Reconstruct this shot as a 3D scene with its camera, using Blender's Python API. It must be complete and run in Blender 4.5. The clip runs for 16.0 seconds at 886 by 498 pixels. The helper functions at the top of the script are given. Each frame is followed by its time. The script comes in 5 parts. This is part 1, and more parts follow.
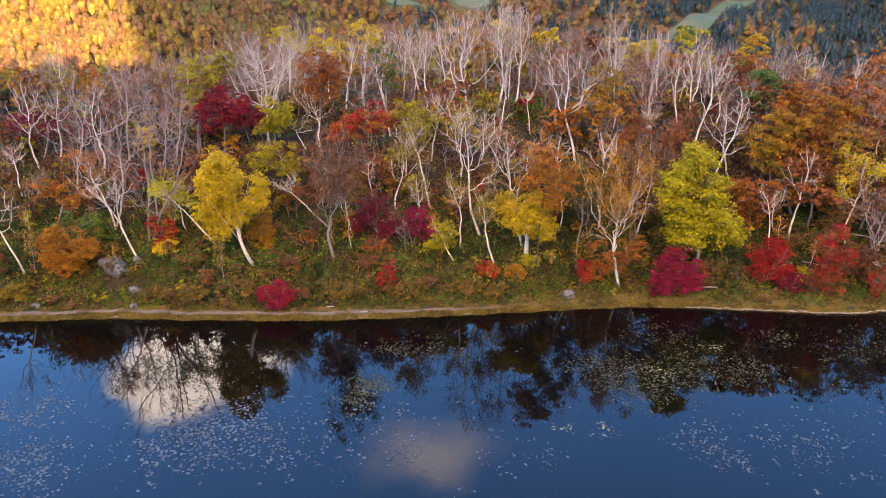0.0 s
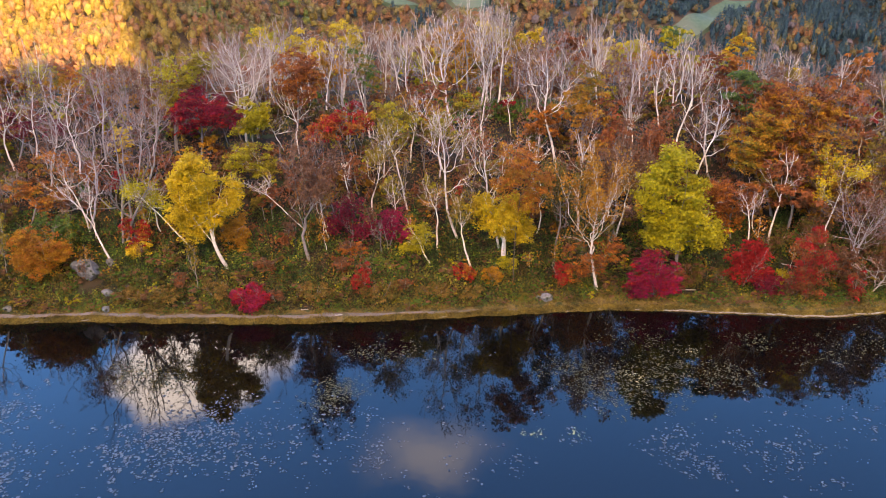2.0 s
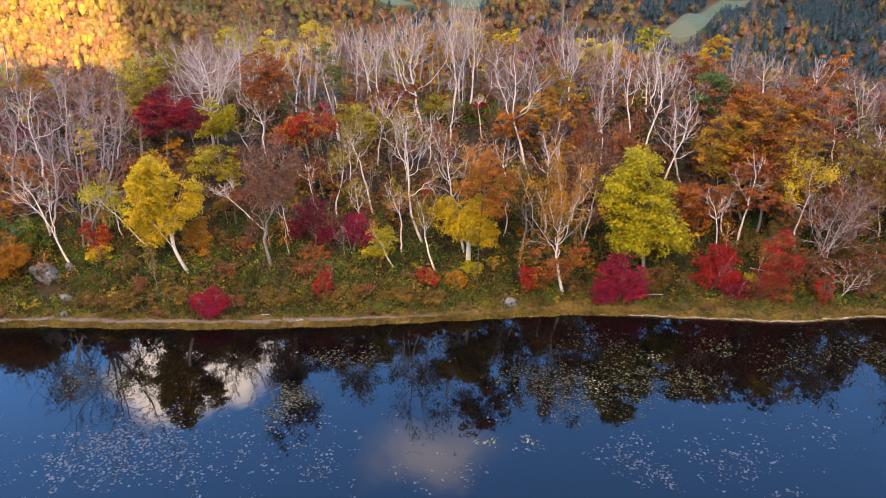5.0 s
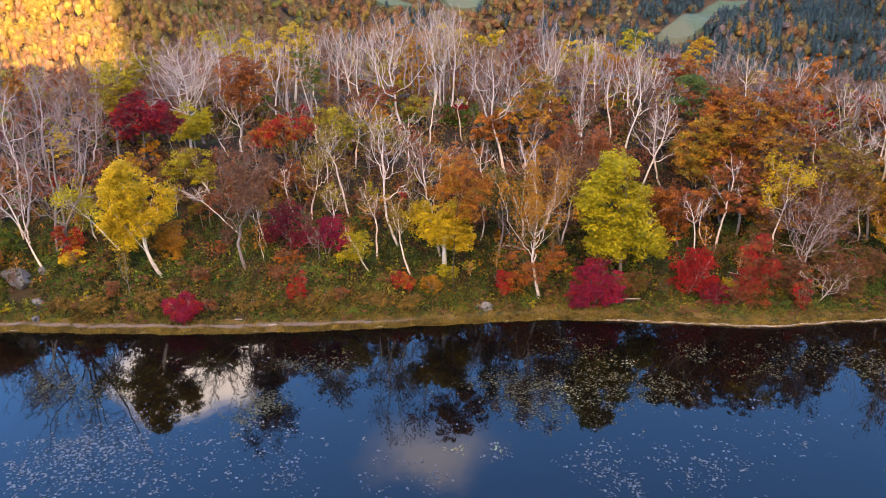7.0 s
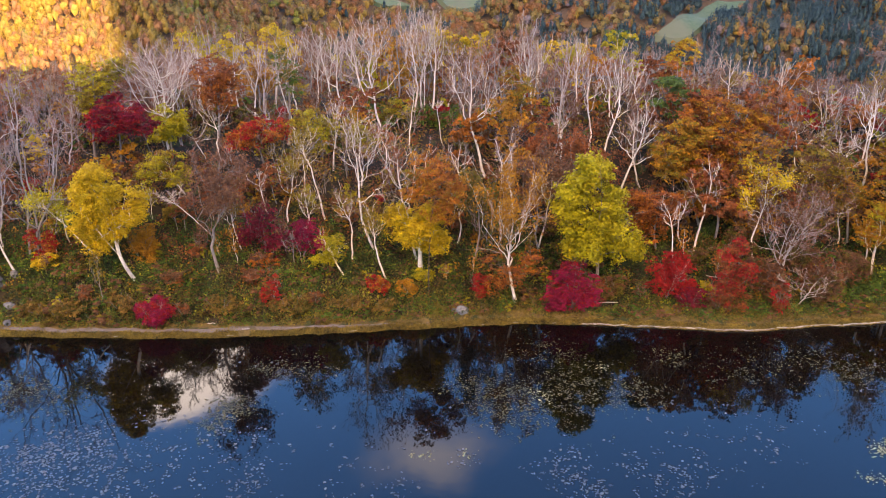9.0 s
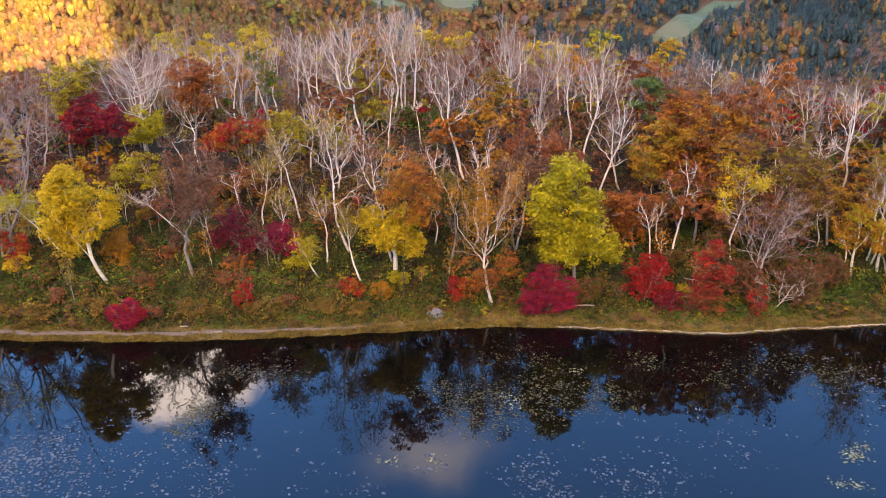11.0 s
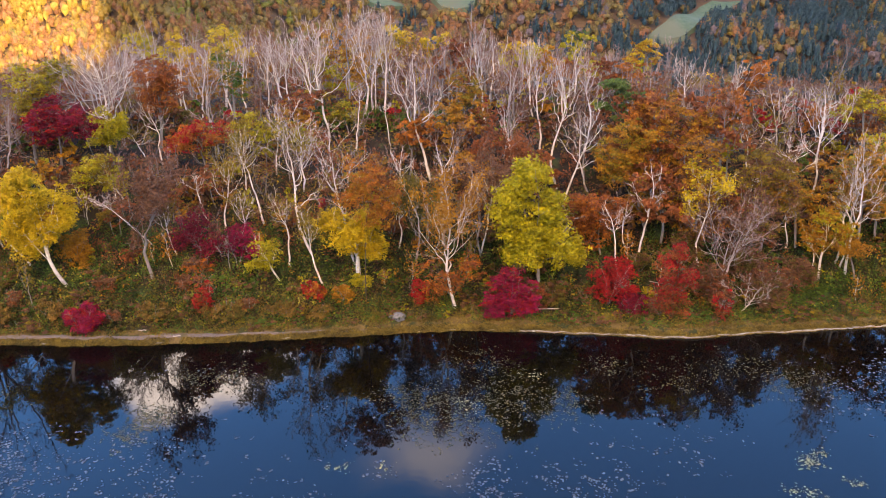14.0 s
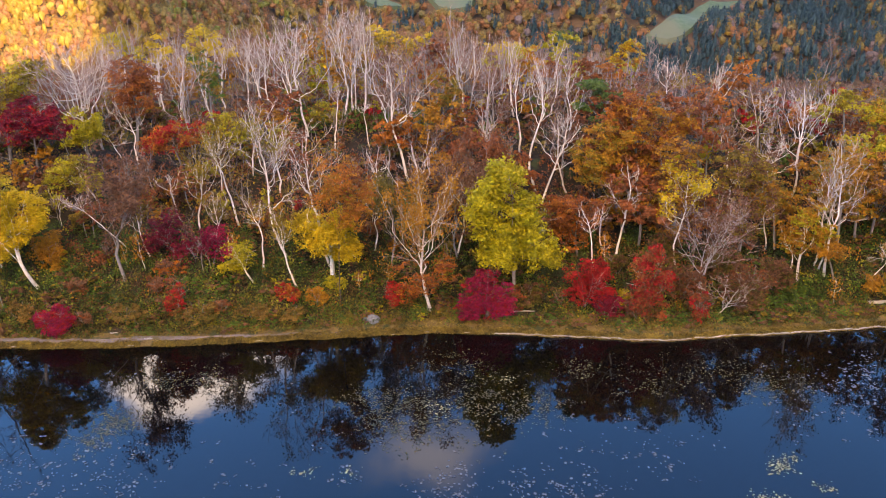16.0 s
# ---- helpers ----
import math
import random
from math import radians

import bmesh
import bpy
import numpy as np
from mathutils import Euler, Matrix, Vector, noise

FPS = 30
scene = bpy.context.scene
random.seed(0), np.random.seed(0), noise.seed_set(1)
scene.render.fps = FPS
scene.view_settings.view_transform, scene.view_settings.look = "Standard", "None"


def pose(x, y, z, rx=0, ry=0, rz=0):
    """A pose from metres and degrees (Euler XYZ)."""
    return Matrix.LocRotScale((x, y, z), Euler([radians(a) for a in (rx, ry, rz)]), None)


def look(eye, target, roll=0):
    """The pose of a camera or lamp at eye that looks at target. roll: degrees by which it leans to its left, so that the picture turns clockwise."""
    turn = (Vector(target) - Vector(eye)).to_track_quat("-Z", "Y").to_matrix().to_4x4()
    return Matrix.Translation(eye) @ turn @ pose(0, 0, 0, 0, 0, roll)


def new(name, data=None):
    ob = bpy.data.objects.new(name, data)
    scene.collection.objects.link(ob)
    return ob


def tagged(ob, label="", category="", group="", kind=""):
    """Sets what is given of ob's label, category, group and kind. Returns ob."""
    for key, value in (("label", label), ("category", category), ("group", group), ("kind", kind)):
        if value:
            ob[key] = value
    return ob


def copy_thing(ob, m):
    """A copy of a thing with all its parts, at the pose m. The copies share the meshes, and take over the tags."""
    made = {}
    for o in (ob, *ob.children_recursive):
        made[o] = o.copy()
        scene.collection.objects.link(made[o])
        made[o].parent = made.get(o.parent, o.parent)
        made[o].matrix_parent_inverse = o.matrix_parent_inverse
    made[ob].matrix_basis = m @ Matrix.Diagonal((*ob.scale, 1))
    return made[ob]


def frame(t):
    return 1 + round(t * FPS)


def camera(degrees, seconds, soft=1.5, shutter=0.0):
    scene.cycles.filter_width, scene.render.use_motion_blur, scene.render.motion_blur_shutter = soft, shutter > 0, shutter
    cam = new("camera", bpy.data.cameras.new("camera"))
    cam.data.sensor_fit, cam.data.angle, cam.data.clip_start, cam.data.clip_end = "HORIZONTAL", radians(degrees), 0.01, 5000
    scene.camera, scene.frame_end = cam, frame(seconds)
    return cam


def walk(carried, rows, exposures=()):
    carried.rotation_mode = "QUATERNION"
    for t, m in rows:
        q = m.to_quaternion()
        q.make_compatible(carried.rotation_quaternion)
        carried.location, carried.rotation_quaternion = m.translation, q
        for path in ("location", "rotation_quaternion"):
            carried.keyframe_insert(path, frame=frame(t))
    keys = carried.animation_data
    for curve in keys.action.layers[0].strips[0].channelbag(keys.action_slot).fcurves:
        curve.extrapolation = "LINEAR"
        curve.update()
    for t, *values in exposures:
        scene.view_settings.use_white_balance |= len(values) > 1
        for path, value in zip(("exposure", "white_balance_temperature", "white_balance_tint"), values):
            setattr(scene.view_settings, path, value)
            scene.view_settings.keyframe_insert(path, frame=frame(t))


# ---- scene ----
cam = camera(56.4, 16.0, soft=1.0)
EYE, TILT, REACH = 30.4, -23.83, 0.965
ROWS = [
    (0.0, 0.000, 0.000, 0.000), (0.5, 0.494, 0.166, -0.006), (1.0, 0.982, 0.332, -0.010),
    (1.5, 1.474, 0.500, -0.040), (2.0, 1.969, 0.648, -0.060), (2.5, 2.464, 0.792, -0.070),
    (3.0, 2.968, 0.940, -0.083), (3.5, 3.460, 1.089, -0.092), (4.0, 3.951, 1.234, -0.095),
    (6.5, 6.428, 1.949, -0.009), (7.0, 6.925, 2.092, 0.030), (7.5, 7.414, 2.233, 0.053),
    (8.0, 7.904, 2.368, 0.069), (8.5, 8.397, 2.512, 0.074), (9.0, 8.895, 2.660, 0.067),
    (11.5, 11.361, 3.315, 0.036), (12.0, 11.849, 3.429, 0.038), (12.5, 12.340, 3.543, 0.034),
    (13.0, 12.834, 3.654, 0.020), (13.5, 13.331, 3.766, 0.009), (14.0, 13.824, 3.888, -0.007),
    (14.5, 14.315, 4.020, -0.030), (15.0, 14.815, 4.155, -0.055), (15.5, 15.312, 4.288, -0.072),
    (16.0, 15.800, 4.428, -0.084),
]
walk(cam, [(t, pose(REACH * x, REACH * y, EYE + REACH * z, 90 + TILT, 0, 0)) for t, x, y, z in ROWS],
     exposures=[(0.0, 2.75, 9650.0, 21.0), (16.0, 2.75, 9650.0, 21.0)])

# ---- light ----
SUN_RISE, SUN_FROM = 14.0, (0.50, -0.85)
world = bpy.data.worlds.new("sky")
scene.world = world
world.use_nodes = True
wn, wl = world.node_tree.nodes, world.node_tree.links
wn.clear()
sky = wn.new("ShaderNodeTexSky")
sky.sky_type = "NISHITA"
sky.sun_disc = False
sky.sun_elevation = radians(SUN_RISE)
sky.sun_rotation = math.atan2(SUN_FROM[0], SUN_FROM[1])
sky.altitude, sky.air_density, sky.dust_density, sky.ozone_density = 1400, 1.0, 0.1, 3.0
way = wn.new("ShaderNodeTexCoord")
turb = wn.new("ShaderNodeTexNoise")
turb.inputs["Scale"].default_value, turb.inputs["Detail"].default_value, turb.inputs["Roughness"].default_value = 8.0, 6.0, 0.6
wl.new(way.outputs["Generated"], turb.inputs["Vector"])


def math_node(tree, op, a, b=None, c=None):
    n = tree.nodes.new("ShaderNodeMath")
    n.operation = op
    for slot, v in zip(n.inputs, (a, b, c)):
        if v is None:
            continue
        if isinstance(v, (int, float)):
            slot.default_value = v
        else:
            tree.links.new(v, slot)
    return n.outputs[0]


def cloud(azimuth, rise, wide, tall):
    """How deep a direction lies in one cloud: 1 in its heart, 0 at its rim."""
    az, el = radians(azimuth), radians(rise)
    heart = Vector((math.sin(az) * math.cos(el), math.cos(az) * math.cos(el), math.sin(el)))
    right = Vector((math.cos(az), -math.sin(az), 0))
    up = right.cross(heart)
    parts = []
    for axis, size in ((right, wide), (up, tall)):
        dot = wn.new("ShaderNodeVectorMath")
        dot.operation = "DOT_PRODUCT"
        wl.new(way.outputs["Generated"], dot.inputs[0])
        dot.inputs[1].default_value = axis / math.sin(radians(size))
        parts.append(math_node(world.node_tree, "POWER", math_node(world.node_tree, "ABSOLUTE", dot.outputs["Value"]), 2.0))
    front = wn.new("ShaderNodeVectorMath")
    front.operation = "DOT_PRODUCT"
    wl.new(way.outputs["Generated"], front.inputs[0])
    front.inputs[1].default_value = heart
    away = math_node(world.node_tree, "SQRT", math_node(world.node_tree, "ADD", *parts))
    depth = math_node(world.node_tree, "SUBTRACT", 1.0, away)
    return math_node(world.node_tree, "SUBTRACT", depth, math_node(world.node_tree, "MULTIPLY", math_node(world.node_tree, "LESS_THAN", front.outputs["Value"], 0.3), 9.0))


def cloud_mask(depth, ragged, lo, hi):
    rag = math_node(world.node_tree, "MULTIPLY", math_node(world.node_tree, "SUBTRACT", turb.outputs["Fac"], 0.5), ragged)
    ramp = wn.new("ShaderNodeMapRange")
    ramp.interpolation_type = "SMOOTHSTEP"
    wl.new(math_node(world.node_tree, "ADD", depth, rag), ramp.inputs["Value"])
    ramp.inputs["From Min"].default_value, ramp.inputs["From Max"].default_value = lo, hi
    return ramp.outputs["Result"]


def over(base, colour, mask):
    mix = wn.new("ShaderNodeMix")
    mix.data_type = "RGBA"
    wl.new(mask, mix.inputs["Factor"])
    wl.new(base, mix.inputs["A"])
    mix.inputs["B"].default_value = (*colour, 1)
    return mix.outputs["Result"]


# white cumulus low over the wood, a thin grey veil higher up, and added bright banks behind the lake
deep = wn.new("ShaderNodeMix")
deep.data_type, deep.blend_type = "RGBA", "MULTIPLY"
deep.inputs["Factor"].default_value = 1.0
wl.new(sky.outputs["Color"], deep.inputs["A"])
deep.inputs["B"].default_value = (0.36, 1.1, 1.75, 1)
shade = over(deep.outputs["Result"], (3.1, 3.6, 5.0), math_node(world.node_tree, "MULTIPLY", cloud_mask(cloud(-0.6, 38.0, 6.0, 2.8), 2.0, 0.05, 1.0), 0.8))
shade = over(shade, (8.2, 8.5, 9.6), cloud_mask(cloud(-18.7, 29.8, 6.2, 3.8), 1.5, 0.0, 0.45))
# unseen warm cloud banks, added to light the trees from the lake side
shade = over(shade, (10.0, 8.3, 6.4), math_node(world.node_tree, "MULTIPLY", cloud_mask(cloud(-160, 42.0, 60.0, 28.0), 1.5, 0.0, 0.6), 0.85))
shade = over(shade, (10.0, 8.3, 6.4), math_node(world.node_tree, "MULTIPLY", cloud_mask(cloud(165, 50.0, 40.0, 24.0), 1.5, 0.0, 0.6), 0.85))
back = wn.new("ShaderNodeBackground")
back.inputs["Strength"].default_value = 0.15
wl.new(shade, back.inputs["Color"])
wl.new(back.outputs[0], wn.new("ShaderNodeOutputWorld").inputs[0])

lamp = bpy.data.lights.new("sun", "SUN")
lamp.energy, lamp.angle, lamp.color = 2.8, radians(0.6), (1.0, 0.9, 0.73)
sun = new("sun", lamp)
sun.matrix_world = look((SUN_FROM[0] * 400, SUN_FROM[1] * 400, 400 * math.tan(radians(SUN_RISE)) * math.hypot(*SUN_FROM)), (0, 0, 0))


# ---- materials ----
def surface(name, low, high, rough=0.85, grain=8.0, patch=0.6, bump=0.25, island=0.0, see_through=0.0, third=None, stretch=(1, 1, 1), amount=0.5):
    """A dull natural surface: two colours mixed by fine grain and broad patches, by a random share per piece, and a third in spots."""
    m = bpy.data.materials.new(name)
    m.use_nodes = True
    t = m.node_tree
    n, l = t.nodes, t.links
    n.clear()
    co = n.new("ShaderNodeTexCoord")
    mp = n.new("ShaderNodeMapping")
    mp.inputs["Scale"].default_value = stretch
    l.new(co.outputs["Object"], mp.inputs["Vector"])
    fine, wide = n.new("ShaderNodeTexNoise"), n.new("ShaderNodeTexNoise")
    for node, size, detail in ((fine, grain, 5.0), (wide, patch, 3.0)):
        node.inputs["Scale"].default_value, node.inputs["Detail"].default_value = size, detail
        l.new(mp.outputs["Vector"], node.inputs["Vector"])
    mixed = math_node(t, "MULTIPLY_ADD", fine.outputs["Fac"], 0.5, math_node(t, "MULTIPLY", wide.outputs["Fac"], 0.5))
    mixed = math_node(t, "MULTIPLY_ADD", math_node(t, "SUBTRACT", mixed, 0.5), 2.4, amount)
    if island:
        geo = n.new("ShaderNodeNewGeometry")
        mixed = math_node(t, "MULTIPLY_ADD", math_node(t, "SUBTRACT", geo.outputs["Random Per Island"], 0.5), island, mixed)
    mixed = math_node(t, "MINIMUM", math_node(t, "MAXIMUM", mixed, 0.0), 1.0)
    ramp = n.new("ShaderNodeMix")
    ramp.data_type = "RGBA"
    l.new(mixed, ramp.inputs["Factor"])
    ramp.inputs["A"].default_value, ramp.inputs["B"].default_value = (*low, 1), (*high, 1)
    colour = ramp.outputs["Result"]
    if third:
        spot = n.new("ShaderNodeTexNoise")
        spot.inputs["Scale"].default_value, spot.inputs["Detail"].default_value = third[1], 4.0
        l.new(mp.outputs["Vector"], spot.inputs["Vector"])
        edge = n.new("ShaderNodeMapRange")
        edge.inputs["From Min"].default_value, edge.inputs["From Max"].default_value = third[2], third[2] + 0.08
        l.new(spot.outputs["Fac"], edge.inputs["Value"])
        spots = n.new("ShaderNodeMix")
        spots.data_type = "RGBA"
        l.new(edge.outputs["Result"], spots.inputs["Factor"])
        l.new(colour, spots.inputs["A"])
        spots.inputs["B"].default_value = (*third[0], 1)
        colour = spots.outputs["Result"]
    bsdf = n.new("ShaderNodeBsdfPrincipled")
    l.new(colour, bsdf.inputs["Base Color"])
    bsdf.inputs["Roughness"].default_value = rough
    bsdf.inputs["Specular IOR Level"].default_value = 0.25
    if bump:
        bp = n.new("ShaderNodeBump")
        bp.inputs["Strength"].default_value, bp.inputs["Distance"].default_value = bump, 0.05
        l.new(fine.outputs["Fac"], bp.inputs["Height"])
        l.new(bp.outputs["Normal"], bsdf.inputs["Normal"])
    shader = bsdf.outputs[0]
    if see_through:
        glow = n.new("ShaderNodeBsdfTranslucent")
        l.new(colour, glow.inputs["Color"])
        both = n.new("ShaderNodeMixShader")
        both.inputs[0].default_value = see_through
        l.new(shader, both.inputs[1])
        l.new(glow.outputs[0], both.inputs[2])
        shader = both.outputs[0]
    l.new(shader, n.new("ShaderNodeOutputMaterial").inputs[0])
    return m


def foliage(name, low, high, island=0.5):
    return surface(name, tuple(0.55 * v for v in low), tuple(1.12 * v for v in high), rough=0.62, grain=2.2, patch=0.45, bump=0, island=island, see_through=0.2)


LEAF = {
    "gold": foliage("gold leaves", (0.45, 0.275, 0.011), (0.58, 0.395, 0.022)),
    "lemon": foliage("yellow-green leaves", (0.25, 0.215, 0.009), (0.425, 0.34, 0.0168)),
    "olive": foliage("olive leaves", (0.101, 0.0733, 0.00672), (0.302, 0.191, 0.0168)),
    "amber": foliage("amber leaves", (0.235, 0.095, 0.008), (0.46, 0.20, 0.016)),
    "orange": foliage("orange leaves", (0.235, 0.068, 0.008), (0.46, 0.145, 0.018)),
    "rust": foliage("rust leaves", (0.135, 0.038, 0.012), (0.315, 0.093, 0.028)),
    "brown": foliage("withered brown leaves", (0.092, 0.040, 0.020), (0.21, 0.093, 0.046)),
    "crimson": foliage("crimson leaves", (0.0946, 0.00326, 0.0108), (0.248, 0.00869, 0.0302)),
    "magenta": foliage("purple-red leaves", (0.151, 0.00435, 0.0235), (0.348, 0.0109, 0.0571)),
    "red": foliage("red leaves", (0.188, 0.00543, 0.00784), (0.439, 0.019, 0.0168)),
    "moss": foliage("moss-green leaves", (0.038, 0.036, 0.006), (0.165, 0.125, 0.018)),
    "tan": foliage("tan withered leaves", (0.12, 0.062, 0.012), (0.27, 0.15, 0.035)),
    "green": foliage("green leaves", (0.0157, 0.0456, 0.00672), (0.0952, 0.163, 0.0202)),
    "fresh": foliage("fresh yellow-green leaves", (0.10, 0.115, 0.012), (0.29, 0.27, 0.03)),
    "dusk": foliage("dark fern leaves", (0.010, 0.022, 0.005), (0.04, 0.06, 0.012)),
    "pine": foliage("pine needles", (0.035, 0.07, 0.014), (0.11, 0.165, 0.03)),
}
BARK = {
    "white": surface("birch bark", (0.22, 0.18, 0.148), (0.67, 0.59, 0.51), rough=0.7, grain=6, patch=1.1, island=0.7, third=((0.0434, 0.0341, 0.031), 4.0, 0.66), stretch=(1, 1, 2.5), amount=0.6),
    "grey": surface("grey bark", (0.0992, 0.0837, 0.0744), (0.26, 0.229, 0.211), grain=9, patch=1.0, stretch=(1, 1, 0.4)),
    "pale": surface("weathered pale grey bark", (0.16, 0.135, 0.125), (0.42, 0.37, 0.345), grain=8, patch=1.0, stretch=(1, 1, 0.5)),
    "dark": surface("dark bark", (0.031, 0.0248, 0.0211), (0.093, 0.0713, 0.0589), grain=9, patch=1.0, stretch=(1, 1, 0.4)),
}
TWIG = {
    "white": surface("pale twigs", (0.21, 0.15, 0.128), (0.44, 0.325, 0.285), grain=3, patch=0.5, bump=0, island=0.8),
    "mauve": surface("mauve twigs", (0.158, 0.102, 0.092), (0.335, 0.222, 0.20), grain=3, patch=0.5, bump=0, island=0.8),
    "russet": surface("russet twigs", (0.13, 0.064, 0.048), (0.29, 0.155, 0.122), grain=3, patch=0.5, bump=0, island=0.8),
}
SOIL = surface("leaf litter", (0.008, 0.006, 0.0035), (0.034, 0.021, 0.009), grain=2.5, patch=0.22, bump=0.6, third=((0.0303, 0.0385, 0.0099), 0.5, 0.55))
TURF = surface("dry shore turf", (0.045, 0.028, 0.010), (0.16, 0.10, 0.03), grain=7, patch=0.6, bump=0.9, third=((0.034, 0.036, 0.010), 1.1, 0.5))
TRACK = surface("trodden earth", (0.085, 0.065, 0.055), (0.18, 0.142, 0.128), grain=6, patch=0.5, bump=0.3, third=((0.0825, 0.0633, 0.033), 0.8, 0.58))
STONE = surface("grey stone", (0.045, 0.042, 0.042), (0.20, 0.19, 0.19), grain=5, patch=1.3, bump=0.9, third=((0.03, 0.034, 0.016), 2.2, 0.56))
PALE = surface("pale waterline edging", (0.17, 0.135, 0.105), (0.38, 0.33, 0.275), grain=4, patch=0.8, bump=0.4, island=0.6)
TIMBER = surface("bleached timber", (0.198, 0.171, 0.154), (0.363, 0.33, 0.308), grain=5, patch=1.2, bump=0.4, stretch=(0.4, 4, 4))
MEADOW = surface("ski slope grass", (0.04, 0.085, 0.05), (0.10, 0.135, 0.085), grain=0.4, patch=0.03, bump=0.2, third=((0.095, 0.112, 0.075), 0.014, 0.55))
SLOPE = surface("far slope soil", (0.05, 0.03, 0.018), (0.12, 0.075, 0.042), grain=0.3, patch=0.03, bump=0.3)
PADS = surface("floating leaves", (0.026, 0.023, 0.009), (0.088, 0.076, 0.030), rough=0.5, grain=4, patch=0.3, bump=0, island=1.2)
# sky sheen on the open-water leaves is put into this pale bluish colour
SKY_SPECKS = surface("pale floating leaves", (0.030, 0.036, 0.046), (0.092, 0.104, 0.118), rough=0.5, grain=4, patch=0.3, bump=0, island=1.2)
RAFT = surface("pale yellow floating leaves", (0.09, 0.085, 0.035), (0.30, 0.27, 0.13), rough=0.5, grain=4, patch=0.3, bump=0, island=1.0)
BLADE = foliage("bank grass", (0.055, 0.038, 0.008), (0.22, 0.15, 0.03))


def water_material():
    m = bpy.data.materials.new("still lake water")
    m.use_nodes = True
    t = m.node_tree
    bsdf = t.nodes["Principled BSDF"]
    co, fine, wide = t.nodes.new("ShaderNodeTexCoord"), t.nodes.new("ShaderNodeTexNoise"), t.nodes.new("ShaderNodeTexNoise")
    for node, size in ((fine, 2.2), (wide, 0.25)):
        node.inputs["Scale"].default_value, node.inputs["Detail"].default_value = size, 2.0
        t.links.new(co.outputs["Object"], node.inputs["Vector"])
    bump = t.nodes.new("ShaderNodeBump")
    bump.inputs["Strength"].default_value, bump.inputs["Distance"].default_value = 0.03, 0.03
    t.links.new(math_node(t, "MULTIPLY_ADD", wide.outputs["Fac"], 2.0, fine.outputs["Fac"]), bump.inputs["Height"])
    t.links.new(bump.outputs["Normal"], bsdf.inputs["Normal"])
    bsdf.inputs["Base Color"].default_value = (0.0026, 0.0021, 0.0020, 1)
    bsdf.inputs["Roughness"].default_value = 0.015
    bsdf.inputs["IOR"].default_value = 1.42
    return m


WATER = water_material()


# ---- the lie of the land ----
SHORE = [(-400, 50), (-75, 52.0), (-33.4, 54.9), (-25, 55.4), (-20.8, 55.2), (-12.4, 55.0), (-8.3, 55.15), (-4.2, 55.4), (0, 55.75), (4.1, 56.2), (8.3, 56.6), (12.6, 57.1), (14.7, 57.25), (19, 57.1),
         (23.2, 56.75), (27.3, 56.35), (31.2, 56.0), (33.6, 56.35), (35.9, 56.7), (41, 57.15), (48.2, 58.05), (75, 60.5), (400, 75)]
PROFILE = [(-60, -2.5), (-8, -1.4), (-0.9, -0.4), (0.22, -0.06), (0.36, 0.07), (0.65, 0.13), (1.5, 0.25), (1.8, 0.38), (3.2, 1.6), (5.0, 2.75),
           (10.0, 5.3), (16, 7.4), (27, 9.6), (35, 9.5), (44, 7.2), (60, -1), (90, -17), (150, -40), (330, -76), (520, -92)]


def lerp(x, table):
    """Piecewise linear, for one number or an array."""
    return np.interp(x, [a for a, b in table], [b for a, b in table])


def smooth(x, lo, hi):
    u = np.clip((np.asarray(x, float) - lo) / (hi - lo), 0, 1)
    return u * u * (3 - 2 * u)


def shore_y(x):
    x = np.asarray(x, float)
    return lerp(x, SHORE) + 0.07 * np.sin(1.55 * x + 0.6) * np.sin(0.37 * x) + 0.045 * np.sin(2.7 * x + 2.0 * np.sin(0.5 * x))


def waves(x, y, size, seed):
    """A cheap rolling field, about -1 to 1."""
    k = 2 * math.pi / size
    return (np.sin(k * (x + 0.37 * y) + seed) * np.cos(k * (0.83 * y - 0.41 * x) + 2.1 * seed)
            + 0.5 * np.sin(2.3 * k * (y - 0.6 * x) + 3.7 * seed) * np.cos(1.9 * k * (x + 0.2 * y) + seed)) / 1.5


def ground_z(x, y):
    """Height of the ground over the water."""
    x, y = np.asarray(x, float), np.asarray(y, float)
    s = y - shore_y(x)
    toe = 1.7 * smooth(x, 3, 14)
    t = np.where(s > 1.8, np.maximum(s - toe, 1.8), s)
    z = lerp(t, PROFILE)
    z = z + np.where(s > 2.5, smooth(s, 2.5, 9) * (0.28 * waves(x, y, 5.3, 1.3) + 0.35 * waves(x, y, 17.0, 4.1)), 0)
    r = x / np.maximum(y, 1.0)
    left = smooth(-r, 0.10, 0.34)
    far = -94 + 0.30 * np.maximum(y - 560, 0) + 14 * waves(x, y, 210, 2.2) * smooth(y, 500, 650)
    near = -70 + 0.34 * np.maximum(y - 380, 0) + 9 * waves(x, y, 120, 0.4) * smooth(y, 350, 450)
    hill = far * (1 - left) + near * left
    w = smooth(y, 220, 400)
    z = z * (1 - w) + np.minimum(hill, 330) * w
    rim = np.maximum(smooth(-y, 150, 300), smooth(np.abs(x), 260, 420) * (1 - smooth(y, 40, 90)))
    return z * (1 - rim) + 3.5 * rim


# ---- mesh tools ----
def mesh_object(name, verts, faces, material, parent=None, label=""):
    me = bpy.data.meshes.new(name)
    me.from_pydata(np.asarray(verts).tolist(), [], np.asarray(faces).tolist() if not isinstance(faces, list) else faces)
    me.materials.append(material)
    ob = new(name, me)
    if parent:
        ob.parent = parent
    if label:
        tagged(ob, label)
    return ob


